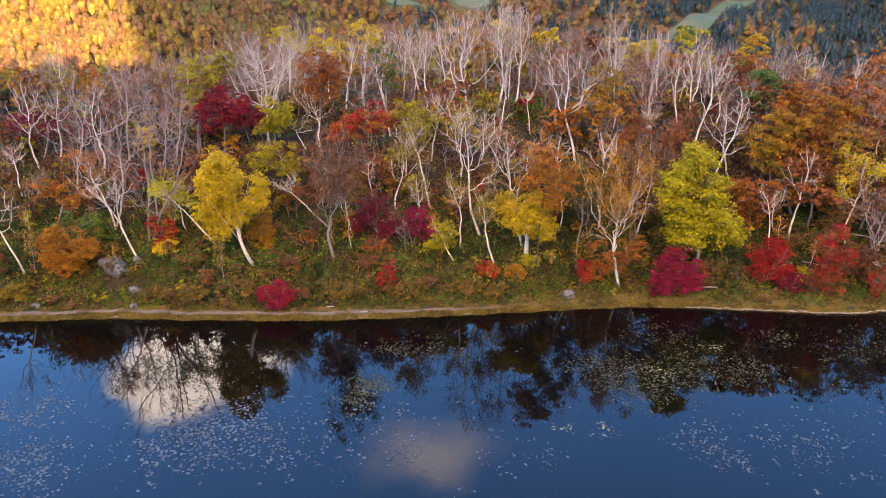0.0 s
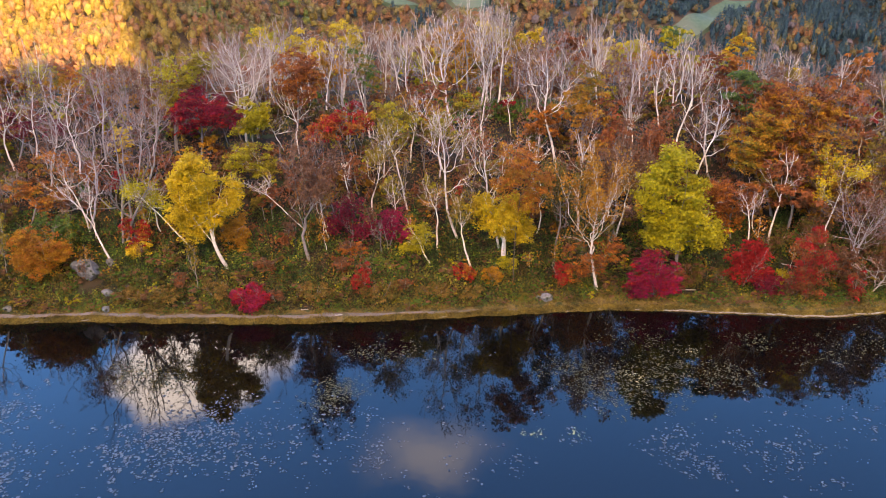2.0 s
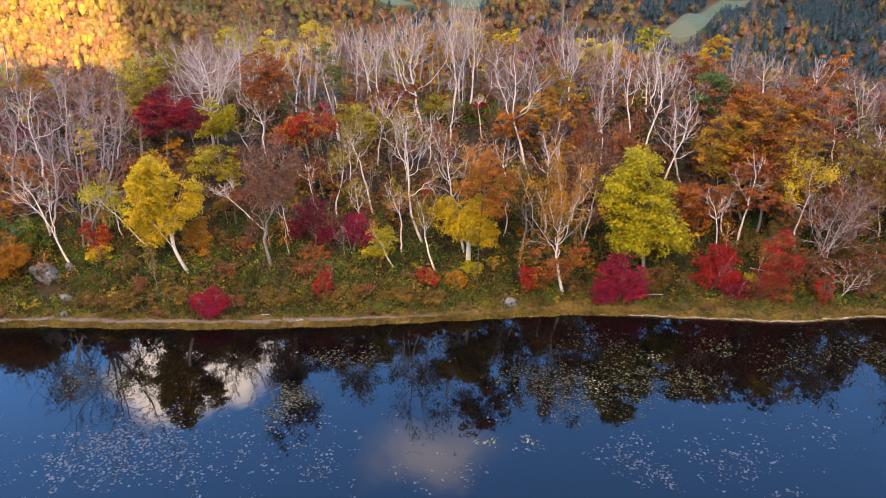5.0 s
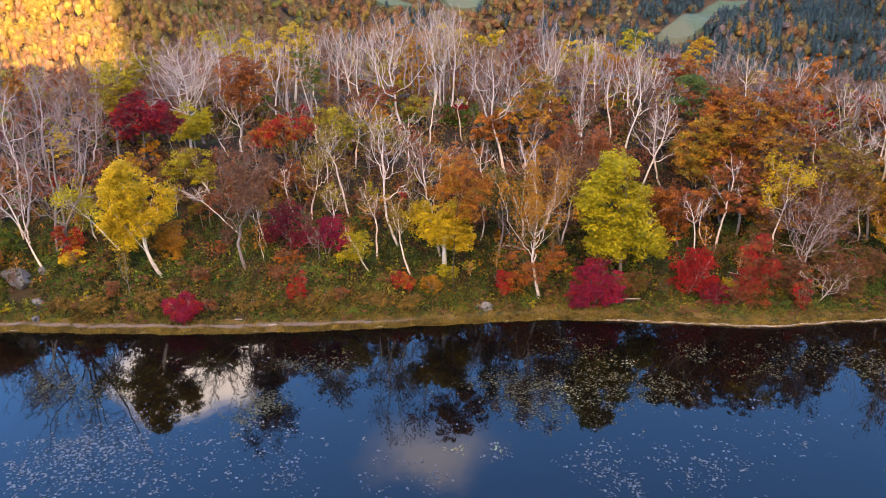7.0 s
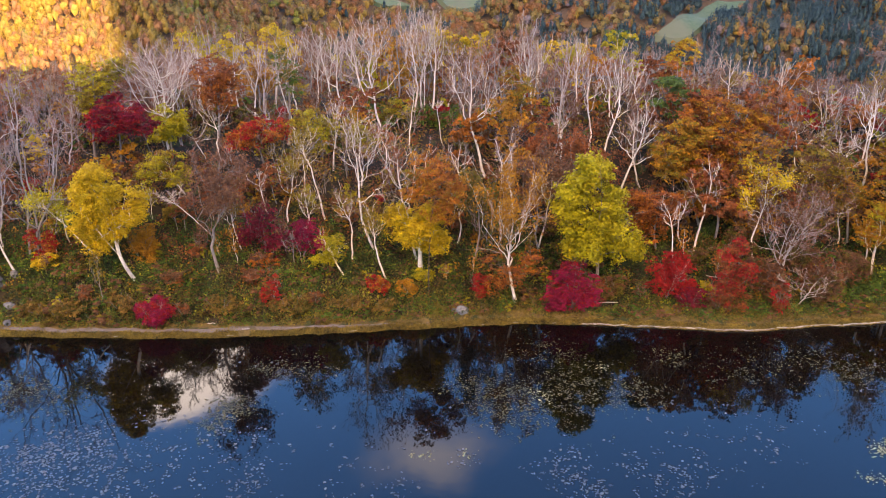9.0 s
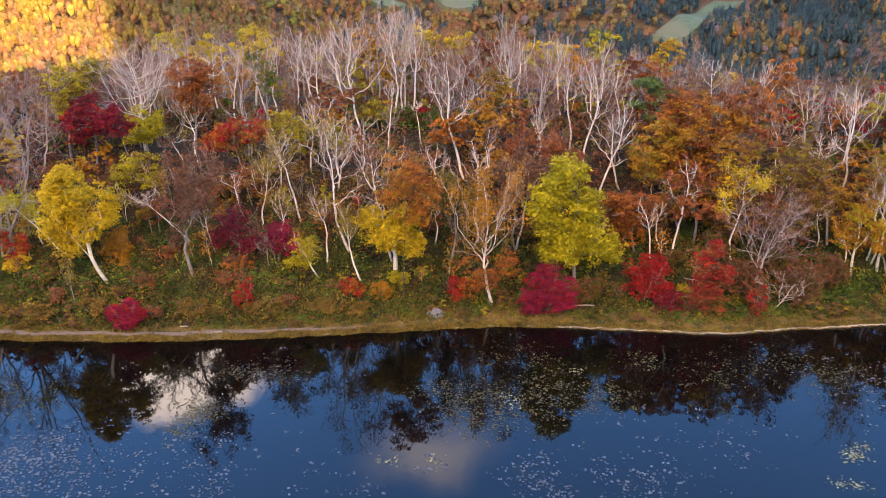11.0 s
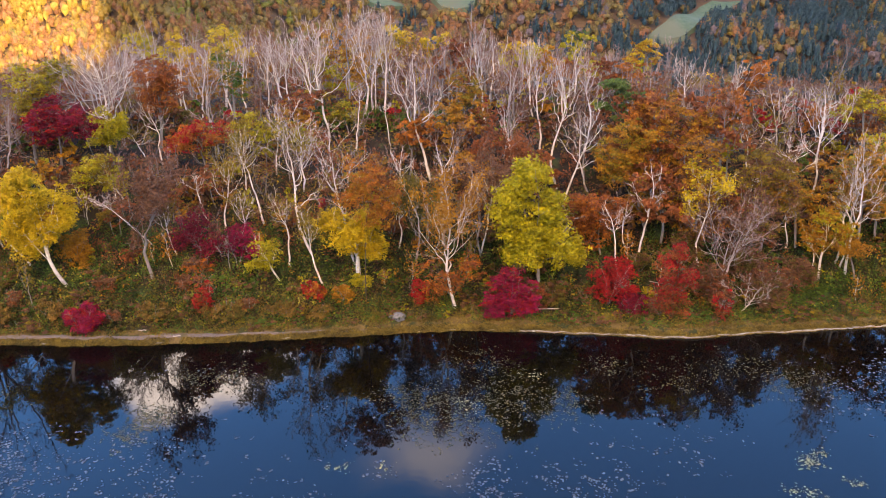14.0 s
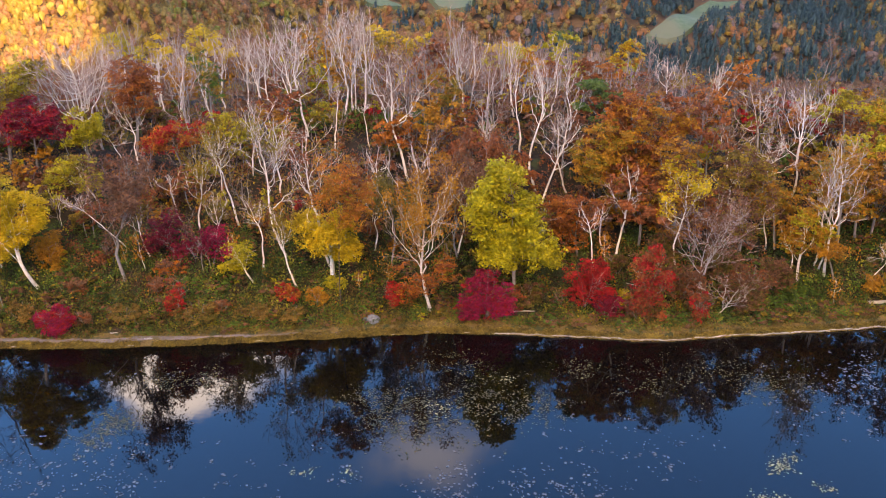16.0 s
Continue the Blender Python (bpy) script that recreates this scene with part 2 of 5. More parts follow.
def tubes(lines, sides):
    """One mesh of tapered tubes. lines: (points, radii) each."""
    verts, faces, at = [], [], 0
    ring = np.arange(sides) * 2 * math.pi / sides
    cs, sn = np.cos(ring), np.sin(ring)
    for pts, radii in lines:
        pts = np.asarray(pts, float)
        k = len(pts)
        run = np.gradient(pts, axis=0)
        run /= np.maximum(np.linalg.norm(run, axis=1, keepdims=True), 1e-9)
        ref = np.where(np.abs(run[:, 2:3]) > 0.9, np.array([[1.0, 0, 0]]), np.array([[0, 0, 1.0]]))
        a = np.cross(run, ref)
        a /= np.maximum(np.linalg.norm(a, axis=1, keepdims=True), 1e-9)
        b = np.cross(run, a)
        r = np.asarray(radii, float)[:, None, None]
        v = pts[:, None, :] + r * (cs[None, :, None] * a[:, None, :] + sn[None, :, None] * b[:, None, :])
        verts.append(v.reshape(-1, 3))
        i = np.arange(k - 1)[:, None] * sides
        j = np.arange(sides)[None, :]
        q = np.stack([i + j, i + (j + 1) % sides, i + sides + (j + 1) % sides, i + sides + j], -1).reshape(-1, 4) + at
        faces.append(q)
        at += k * sides
    return np.concatenate(verts), np.concatenate(faces)


def timber(lines):
    """Tubes, the stout ones rounder than the thin ones."""
    stout = [l for l in lines if np.max(l[1]) > 0.05]
    thin = [l for l in lines if np.max(l[1]) <= 0.05]
    if not stout or not thin:
        return tubes(lines, 7 if stout else 3)
    (v, f), (w, g) = tubes(stout, 7), tubes(thin, 3)
    return np.concatenate([v, w]), np.concatenate([f, g + len(v)])


def kites(rng, centres, size, flat=0.0):
    """Small pointed leaves, one at each centre, turned at random; flat: how far they lie level."""
    n = len(centres)
    a = rng.normal(size=(n, 3))
    b = rng.normal(size=(n, 3))
    a[:, 2] *= 1 - flat
    b[:, 2] *= 1 - flat
    a /= np.linalg.norm(a, axis=1, keepdims=True)
    b -= a * np.sum(a * b, axis=1, keepdims=True)
    b /= np.maximum(np.linalg.norm(b, axis=1, keepdims=True), 1e-6)
    s = (size * rng.uniform(0.6, 1.3, n))[:, None]
    c = np.asarray(centres)
    bend = np.cross(a, b) * s * 0.12
    v = np.stack([c - a * s * 0.5 - b * s * 0.2, c + a * s * 0.1 + b * s * 0.45 + bend, c + a * s * 0.5 - b * s * 0.25], 1).reshape(-1, 3)
    return v, np.arange(3 * n).reshape(n, 3)


def unit(v):
    v = np.asarray(v, float)
    return v / max(np.linalg.norm(v), 1e-9)


def path_from(rng, start, heading, length, steps, wander, lift):
    """A wandering line that bends upwards by lift."""
    p, d = np.array(start, float), unit(heading)
    pts = [p.copy()]
    for _ in range(steps):
        d = unit(d + rng.normal(size=3) * wander + np.array([0, 0, lift]))
        p = p + d * length / steps
        pts.append(p.copy())
    return np.array(pts)


def side_way(rng, d, angle):
    """A heading at that angle off d, on a random side."""
    d = unit(d)
    s = rng.normal(size=3)
    s = unit(s - d * np.dot(s, d))
    return unit(d * math.cos(angle) + s * math.sin(angle))


def spikes(twigs):
    """Fine twigs: slim three-sided spikes. twigs: (foot, tip, radius) each."""
    foot, tip = np.array([t[0] for t in twigs]), np.array([t[1] for t in twigs])
    rad = np.array([t[2] for t in twigs])[:, None]
    run = tip - foot
    a = np.cross(run, np.array([0.31, 0.77, 0.23]))
    a /= np.maximum(np.linalg.norm(a, axis=1, keepdims=True), 1e-9)
    c = np.cross(run, a)
    c /= np.maximum(np.linalg.norm(c, axis=1, keepdims=True), 1e-9)
    n = len(foot)
    v = np.stack([foot + a * rad, foot - a * rad * 0.5 + c * rad * 0.87, foot - a * rad * 0.5 - c * rad * 0.87, tip], 1).reshape(-1, 3)
    f = (np.array([(0, 1, 3), (1, 2, 3), (2, 0, 3)])[None] + 4 * np.arange(n)[:, None, None]).reshape(-1, 3)
    return v, f


def crooked(rng, line, much):
    """The line with kinks of its own; its two ends stay."""
    n = len(line)
    kink = np.cumsum(rng.normal(size=(n, 3)), 0)
    u = np.linspace(0, 1, n)[:, None]
    kink = kink - kink[0] - u * (kink[-1] - kink[0])
    return line + kink * much / n ** 0.5


def bare_lines(rng, h, lean, fork, spread, radius, fine, stems, arms, reach):
    """Trunk, limbs, branches and twigs of a leafless tree: a crooked trunk, few stout limbs that part widely and turn upwards."""
    trunk, limbs, boughs, twigs = [], [], [], []
    m = 12
    u = np.linspace(0, 1, m + 1)[:, None]
    for s in range(stems):
        off = np.array([rng.uniform(-0.35, 0.35), rng.uniform(-0.35, 0.35), 0]) * (stems > 1)
        to = np.array([lean[0], lean[1], h * rng.uniform(0.9, 0.98)]) + np.array([rng.normal(), rng.normal() * 0.6, 0]) * (0.55 * spread * h if stems > 1 else 0.02 * h)
        bow = np.sin(u * math.pi) * rng.normal(size=(1, 3)) * 0.022 * h + np.sin(u * 2.3 * math.pi) * rng.normal(size=(1, 3)) * 0.016 * h
        bow[:, 2] = 0
        pts = crooked(rng, off * (1 - u) + to * u + bow, 0.035 * h)
        rr = radius / (1 + 0.35 * (stems - 1))
        thin = lambda x: rr * (0.10 + 0.90 * (1 - x) ** 0.85)
        trunk.append((pts, thin(u[:, 0])))
        turn = rng.uniform(0, 6.28)
        n = max(3, int(round(0.85 * arms / stems ** 0.7)))
        for k in range(n):
            share = min(0.93, max(0.1, fork + (0.92 - fork) * (k / n) ** 1.1 + rng.normal() * 0.025))
            at = share * m
            i = min(m - 1, int(at))
            p = pts[i] + (pts[i + 1] - pts[i]) * (at - i)
            r = thin(share) * rng.uniform(0.45, 0.72)
            turn += 2.4 + rng.normal() * 0.5
            low = 1 - (share - fork) / (0.95 - fork)
            out = spread * h * rng.uniform(0.55, 1.3) * (0.35 + 0.75 * low)
            rise = (h - p[2]) * rng.uniform(reach, 1.0)
            side = np.array([math.cos(turn), math.sin(turn), 0])
            goal = p + side * out + np.array([0, 0, rise])
            bend = p + (goal - p) * 0.45 + side * out * 0.22 - np.array([0, 0, 0.16 * rise])
            w = np.linspace(0, 1, 10)[:, None]
            L = np.linalg.norm(goal - p)
            arm = crooked(rng, p * (1 - w) ** 2 + bend * 2 * w * (1 - w) + goal * w ** 2, 0.10 * L)
            limbs.append((arm, np.maximum(0.013, r * (0.16 + 0.84 * (1 - w[:, 0]) ** 0.9))))
            for i in range(2, 10):
                if rng.random() < 0.2:
                    continue
                bl = L * rng.uniform(0.18, 0.48) * (1.2 - 0.08 * i)
                bp = path_from(rng, arm[i], side_way(rng, arm[i] - arm[i - 1], rng.uniform(0.4, 1.0)), bl, 4, 0.2, 0.10)
                boughs.append((bp, max(0.012, r * 0.45 * (1 - 0.08 * i)) * np.linspace(1, 0.4, 5)))
                for j in range(1, 5):
                    for _ in range(fine):
                        way_ = side_way(rng, bp[j] - bp[j - 1], rng.uniform(0.25, 0.9)) + np.array([0, 0, 0.18])
                        twigs.append((bp[j], bp[j] + unit(way_) * bl * rng.uniform(0.25, 0.7), 0.0095))
        for j in range(m - 4, m + 1):
            for _ in range(3 * fine):
                way_ = side_way(rng, (0, 0, 1), rng.uniform(0.2, 0.9))
                twigs.append((pts[j], pts[j] + way_ * h * rng.uniform(0.04, 0.11), 0.0095))
    return trunk, limbs, boughs, twigs


SPRAY = 42


def crown_points(rng, lobes, count, clump, gaps=2.5):
    """Places of leaves, SPRAY to a spray: level sprays in the outer part of each mass, with gaps between them that the shade shows through."""
    lobes = np.array(lobes, float)
    share = lobes[:, 3] * lobes[:, 4] + lobes[:, 4] * lobes[:, 5] + lobes[:, 3] * lobes[:, 5]
    want = max(4, int(count) // SPRAY)
    pick = rng.choice(len(lobes), int(want * gaps), p=share / share.sum())
    d = rng.normal(size=(len(pick), 3))
    d /= np.linalg.norm(d, axis=1, keepdims=True)
    heart = lobes[pick, :3] + d * lobes[pick, 3:] * (rng.uniform(0.12, 1.12, len(pick)) ** 0.6)[:, None]
    k, ph = 2 * math.pi / (clump * 6.5), rng.uniform(0, 6.28, 5)
    gap = (np.sin(k * heart[:, 0] + ph[0]) * np.cos(k * heart[:, 1] + ph[1]) + 0.8 * np.sin(1.7 * k * heart[:, 2] + 0.6 * k * heart[:, 0] + ph[2])
           + 0.6 * np.sin(0.45 * k * (heart[:, 0] - heart[:, 2]) + ph[3]) + rng.normal(size=len(pick)) * 0.25)
    heart = heart[np.sort(np.argsort(gap)[-want:])]
    n = len(heart)
    size = clump * rng.uniform(1.0, 2.3, n)[:, None]
    ang = rng.uniform(0, 6.28, (n, SPRAY))
    out = np.sqrt(rng.random((n, SPRAY)))
    tilt = rng.normal(size=(n, 2, 1)) * 0.22
    px, py = out * np.cos(ang) * size, out * np.sin(ang) * size
    pz = px * tilt[:, 0] + py * tilt[:, 1] - 0.35 * size * out ** 2 + rng.normal(size=(n, SPRAY)) * 0.16 * size
    return (heart[:, None, :] + np.stack([px, py, pz], -1)).reshape(-1, 3)


PLANTED = []
SHOWN = []
FULL = 3.3
N_SEED = [100]


def rooted(name, x, y, label, category, group=""):
    z = float(ground_z(x, y))
    root = new(name)
    root.empty_display_size = 0.3
    root.matrix_basis = pose(x, y, z - 0.06)
    PLANTED.append((x, y))
    N_SEED[0] += 1
    group = group or {"birch_tree": "birches of the wood", "tree": "autumn trees of the wood", "shrub": "shrubs of the bank", "sapling": "saplings of the wood"}.get(name, "")
    return tagged(root, label, category, group), np.random.default_rng(N_SEED[0])


def bare_tree(x, y, h, lean=(0, 0), fork=0.45, spread=0.26, bark="white", twig="white", fine=2, stems=1, radius=0.0, arms=10, reach=0.3,
              leaves="", count=0, label="bare white-barked birch on the wooded bank", name="birch_tree"):
    """A leafless or nearly leafless tree; leaves: a tone for a few that still hang."""
    root, rng = rooted(name, x, y, label, "tree")
    if bark == "white":
        SHOWN.append((x, y))
    r = radius or 0.032 + 0.0074 * h
    stem, limbs, boughs, twigs = bare_lines(rng, h, lean, fork, spread, r, fine + 1, stems, arms, reach)
    trunk = mesh_object("trunk", *tubes(stem, 8), BARK[bark], root)
    for wood in limbs:
        mesh_object("limb", *tubes([wood], 5), BARK[bark], trunk)
    tagged(mesh_object("branchwork", *tubes(boughs, 3), BARK[bark], root), kind="stuff")
    tagged(mesh_object("twig_crown", *spikes(twigs), TWIG[twig], root), kind="stuff")
    if leaves:
        tips = np.array([q for _, q, _ in twigs])
        pick = tips[rng.integers(0, len(tips), max(1, count // 5))]
        at = np.repeat(pick, 10, axis=0) + rng.normal(size=(len(pick) * 10, 3)) * 0.22
        tagged(mesh_object("crown", *kites(rng, at, 0.16), LEAF[leaves], root), kind="stuff")
    return root


def leafy_tree(x, y, lobes, tone, count=3000, leaf=0.20, clump=0.22, trunk=0.0, bark="grey", label="", name="tree", lean=(0, 0), second="", share=0.3):
    """A tree in leaf. lobes: (dx, dy, z, rx, ry, rz) of the masses of its crown over the base."""
    leaf *= 0.76
    root, rng = rooted(name, x, y, label, "tree")
    low = min(l[2] - l[5] for l in lobes)
    h = max(l[2] + l[5] for l in lobes)
    r = trunk or 0.04 + 0.009 * h
    mid = np.array([np.mean([l[0] for l in lobes]) * 0.7 + lean[0], np.mean([l[1] for l in lobes]) * 0.7 + lean[1], max(0.5, low + 0.25 * (h - low))])
    u = np.linspace(0, 1, 7)[:, None]
    stem = mid * u + np.sin(u * math.pi) * np.array([[rng.normal(), rng.normal(), 0]]) * 0.02 * h
    bole = mesh_object("trunk", *timber([(stem, r * (1.1 - 0.45 * u[:, 0]))]), BARK[bark], root)
    boughs = []
    for l in lobes:
        for k in range(2 if len(lobes) < 5 else 1):
            goal = np.array(l[:3]) + rng.normal(size=3) * np.array(l[3:]) * 0.3
            p = stem[rng.integers(3, 7)]
            pts = path_from(rng, p, goal - p, np.linalg.norm(goal - p), 5, 0.08, 0.03)
            mesh_object("limb", *tubes([(pts, r * 0.25 * np.linspace(1, 0.25, 6))], 5), BARK[bark], bole)
            for i in range(2, 6):
                for _ in range(2):
                    d = side_way(rng, pts[i] - pts[i - 1], rng.uniform(0.5, 1.1))
                    bp = path_from(rng, pts[i], d, min(l[3], l[5]) * rng.uniform(0.5, 0.95), 3, 0.12, 0.06)
                    boughs.append((bp, max(0.01, r * 0.12) * np.linspace(1, 0.3, 4)))
    tagged(mesh_object("branchwork", *tubes(boughs, 3), BARK[bark], root), kind="stuff")
    at = crown_points(rng, lobes, int(count * FULL), clump)
    if second:
        cut = np.repeat(rng.random(len(at) // SPRAY) < share, SPRAY)
        tagged(mesh_object("inner_crown", *kites(rng, at[cut], leaf, 0.4), LEAF[second], root), kind="stuff")
        at = at[~cut]
    tagged(mesh_object("crown", *kites(rng, at, leaf, 0.4), LEAF[tone], root), kind="stuff")
    return root


def shrub(x, y, w, h, tone, count=900, leaf=0.17, label="", name="shrub", second="", share=0.3):
    """A many-stemmed bush whose leaves reach down to the ground."""
    root, rng = rooted(name, x, y, label, "shrub")
    if count > 1500:
        leaf, count = leaf * 0.76, count * 1.65
    sprigs = []
    for k in range(5):
        ang = rng.uniform(0, 2 * math.pi)
        goal = np.array([math.cos(ang) * w * 0.36, math.sin(ang) * w * 0.3, h * rng.uniform(0.6, 0.92)])
        pts = path_from(rng, (rng.normal() * 0.06, rng.normal() * 0.06, 0), goal, np.linalg.norm(goal), 5, 0.10, 0.05)
        mesh_object("stem", *tubes([(pts, 0.028 * np.linspace(1, 0.3, 6))], 3), BARK["grey"], root)
        for i in (2, 3, 4, 5, 5):
            sprigs.append((pts[i], pts[i] + side_way(rng, goal, 0.8) * 0.3 * h, 0.011))
    tagged(mesh_object("twig_tangle", *spikes(sprigs), TWIG["mauve"], root), kind="stuff")
    lobes = [(0, 0, h * 0.50, w * 0.45, w * 0.30, h * 0.52)]
    for k in range(5):
        ang = rng.uniform(0, 2 * math.pi)
        lobes.append((math.cos(ang) * w * 0.32, math.sin(ang) * w * 0.22, h * rng.uniform(0.2, 0.8), w * 0.24, w * 0.18, h * 0.24))
    at = crown_points(rng, lobes, int(count * 3.6), 0.15, 1.5)
    here = ground_z(x + at[:, 0], y + at[:, 1]) - float(ground_z(x, y))
    at[:, 2] = np.maximum(at[:, 2], here + 0.08)
    if second:
        cut = np.repeat(rng.random(len(at) // SPRAY) < share, SPRAY)
        tagged(mesh_object("inner_foliage", *kites(rng, at[cut], leaf * 0.8), LEAF[second], root), kind="stuff")
        at = at[~cut]
    tagged(mesh_object("foliage", *kites(rng, at, leaf * 0.8), LEAF[tone], root), kind="stuff")
    return root


# ---- ground, lake and shore ----
def land():
    xs = np.concatenate([np.arange(-1900, -600, 60), np.arange(-590, -110, 20), np.arange(-100, -50, 1.0), np.arange(-50, 70, 0.6), np.arange(70, 110, 1.0), np.arange(120, 640, 20), np.arange(650, 2000, 60)])
    ss = np.concatenate([np.arange(-1000, -60, 40), np.arange(-60, -2, 6), [-1.2, -0.5, 0.0, 0.22, 0.3, 0.36, 0.5, 0.8, 1.1, 1.5],
                         np.arange(1.8, 20, 0.6), np.arange(20, 60, 1.5), np.arange(60, 160, 5), np.arange(160, 1500, 20), np.arange(1500, 4200, 300)])
    gx, gs = np.meshgrid(xs, ss)
    gy = gs + shore_y(gx)
    gz = ground_z(gx, gy)
    v = np.stack([gx, gy, gz], -1).reshape(-1, 3)
    m, n = len(ss), len(xs)
    i = (np.arange(m - 1)[:, None] * n + np.arange(n - 1)[None, :]).reshape(-1)
    f = np.stack([i, i + 1, i + n + 1, i + n], -1)
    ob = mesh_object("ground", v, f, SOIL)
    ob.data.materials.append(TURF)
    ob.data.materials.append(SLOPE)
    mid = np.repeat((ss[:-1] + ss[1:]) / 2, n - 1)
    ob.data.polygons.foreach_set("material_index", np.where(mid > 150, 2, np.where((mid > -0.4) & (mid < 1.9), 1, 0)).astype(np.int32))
    ob.data.polygons.foreach_set("use_smooth", np.ones(len(f), bool))
    return tagged(ob, "wooded bank of brown leaf litter rising from the shore", "ground", kind="structure")


land()
lake = mesh_object("water", [(-430, -330, 0), (430, -330, 0), (430, 62, 0), (-430, 62, 0)], [(0, 1, 2, 3)], WATER)
tagged(lake, "still dark blue lake water mirroring trees and sky", "water", kind="structure")


def strip(name, x0, x1, step, inner, outer, lift, material, wobble, seed):
    """A band that follows the shore between two distances from the water."""
    xs = np.arange(x0, x1, step)
    rng = np.random.default_rng(seed)
    fade = np.minimum(smooth(xs, x0, x0 + 4), 1 - smooth(xs, x1 - 14, x1))
    v, k = [], 5
    a = inner + wobble * waves(xs, 0 * xs, 7.0, seed)
    b = outer + wobble * waves(xs, 0 * xs, 5.0, seed + 1)
    b = a + (b - a) * (0.15 + 0.85 * fade)
    for j in range(k):
        s = a + (b - a) * j / (k - 1)
        y = shore_y(xs) + s
        v.append(np.stack([xs, y, ground_z(xs, y) + lift * (1 if 0 < j < k - 1 else -0.6)], -1))
    v = np.stack(v, 1).reshape(-1, 3)
    i = (np.arange(len(xs) - 1)[:, None] * k + np.arange(k - 1)[None, :]).reshape(-1)
    return mesh_object(name, v, np.stack([i, i + k, i + k + 1, i + 1], -1), material)


tagged(strip("path", -75, 9, 0.4, 0.84, 1.36, 0.03, TRACK, 0.2, 3), "narrow trodden earth path along the lake shore", "path", kind="structure")


def edging(name, x0, x1, radius, gap, seed, label):
    rng = np.random.default_rng(seed)
    lines, x = [], x0
    while x < x1:
        L = rng.uniform(0.25, 0.7)
        xs = np.linspace(x, x + L, 4)
        ys = shore_y(xs) + 0.30 + rng.normal() * 0.02
        r = radius * rng.uniform(0.6, 1.3)
        pts = np.stack([xs, ys, np.full(4, 0.08 + rng.uniform(-0.02, 0.04))], -1) + rng.normal(size=(4, 3)) * 0.012
        lines.append((pts, r * np.array([0.35, 1.0, 0.9, 0.3])))
        x += L * (1 + gap * rng.uniform(0.2, 1))
    return tagged(mesh_object(name, *tubes(lines, 6), PALE), label, "edging", kind="stuff")


edging("shore_edging", 19, 75, 0.055, -0.35, 5, "pale stones and bleached wood lining the waterline")
edging("shore_edging", -75, 22, 0.03, 26.0, 6, "sparse pale pebbles and driftwood at the waterline")


CLEAR = [(-25.98, 59.17, 1.24, 1.24), (-24.2, 57.83, 0.43, 0.43), (-24.03, 56.7, 0.37, 0.37), (-31.6, 56.7, 0.37, 0.37), (9.97, 58.42, 0.57, 0.57), (9.42, 58.76, 0.31, 0.31), (-24.54, 60.06, 0.38, 0.38), (21.16, 59.92, 1.46, 0.7), (49.48, 61.31, 1.46, 0.7), (-6.08, 56.12, 0.59, 0.7), (-8.75, 56.64, 0.58, 0.7), (30.11, 61.29, 1.01, 0.7)]


def scatter(name, rng, xs, ys, material, leaf, per, rise, spread, label, category, flat=0.3, edge=0.1):
    """Low plants: a few leaves round each place, up to the height rise."""
    s = ys - shore_y(xs)
    keep = (s > edge) & ((s < 0.8) | (s > 1.42) | (xs > 4 + 3 * np.sin(7 * ys)) | (np.sin(1.9 * xs + 11 * s) + 0.6 * np.sin(0.43 * xs) > 0.75))
    for cx, cy, rx, ry in CLEAR:
        keep &= np.hypot((xs - cx) / rx, (ys - cy) / ry) > 1
    xs, ys = xs[keep], ys[keep]
    n, per = len(xs), int(per * 1.6)
    tall = rng.uniform(0.3, 1.0, n) * rise * (0.25 + 0.75 * smooth(ys - shore_y(xs), 0.8, 3.6))
    x = np.repeat(xs, per) + rng.normal(size=n * per) * spread
    y = np.repeat(ys, per) + rng.normal(size=n * per) * spread
    z = ground_z(x, y) + rng.uniform(0.05, 1.0, n * per) * np.repeat(tall, per)
    return tagged(mesh_object(name, *kites(rng, np.stack([x, y, z], -1), leaf * 0.8, flat), material), label, category, kind="stuff")


def patchy(rng, n, x0, x1, s0, s1, size, seed, cut):
    """Places in a band behind the shore, thicker in patches."""
    x = rng.uniform(x0, x1, n)
    s = s0 + (s1 - s0) * rng.random(n)
    y = shore_y(x) + s
    ok = waves(x, y, size, seed) + 0.5 * waves(x, y, size * 0.37, seed + 2) > cut
    return x[ok], y[ok]


rng = np.random.default_rng(11)
scatter("bank_undergrowth", rng, *patchy(rng, 15500, -60, 80, 1.6, 10, 5.5, 1.0, -0.2), LEAF["green"], 0.17, 9, 0.7, 0.2, "low dark green bamboo grass covering the bank", "undergrowth")
scatter("bank_undergrowth", rng, *patchy(rng, 11000, -60, 80, 1.6, 14, 4.7, 2.4, 0.2), LEAF["moss"], 0.17, 10, 0.9, 0.2, "olive and yellowing low plants on the bank", "undergrowth")
scatter("bank_undergrowth", rng, *patchy(rng, 9000, -60, 80, 6.5, 19, 4.6, 5.2, 0.15), LEAF["rust"], 0.19, 10, 0.9, 0.24, "rust-brown withered ferns on the bank", "undergrowth")
scatter("bank_undergrowth", rng, *patchy(rng, 6000, -60, 80, 1.7, 9, 3.4, 9.1, 0.1), LEAF["brown"], 0.16, 10, 0.6, 0.2, "withered brown ferns low on the bank", "undergrowth")
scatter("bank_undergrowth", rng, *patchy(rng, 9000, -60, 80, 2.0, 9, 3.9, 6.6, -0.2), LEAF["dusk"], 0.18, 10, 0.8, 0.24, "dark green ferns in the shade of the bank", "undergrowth")
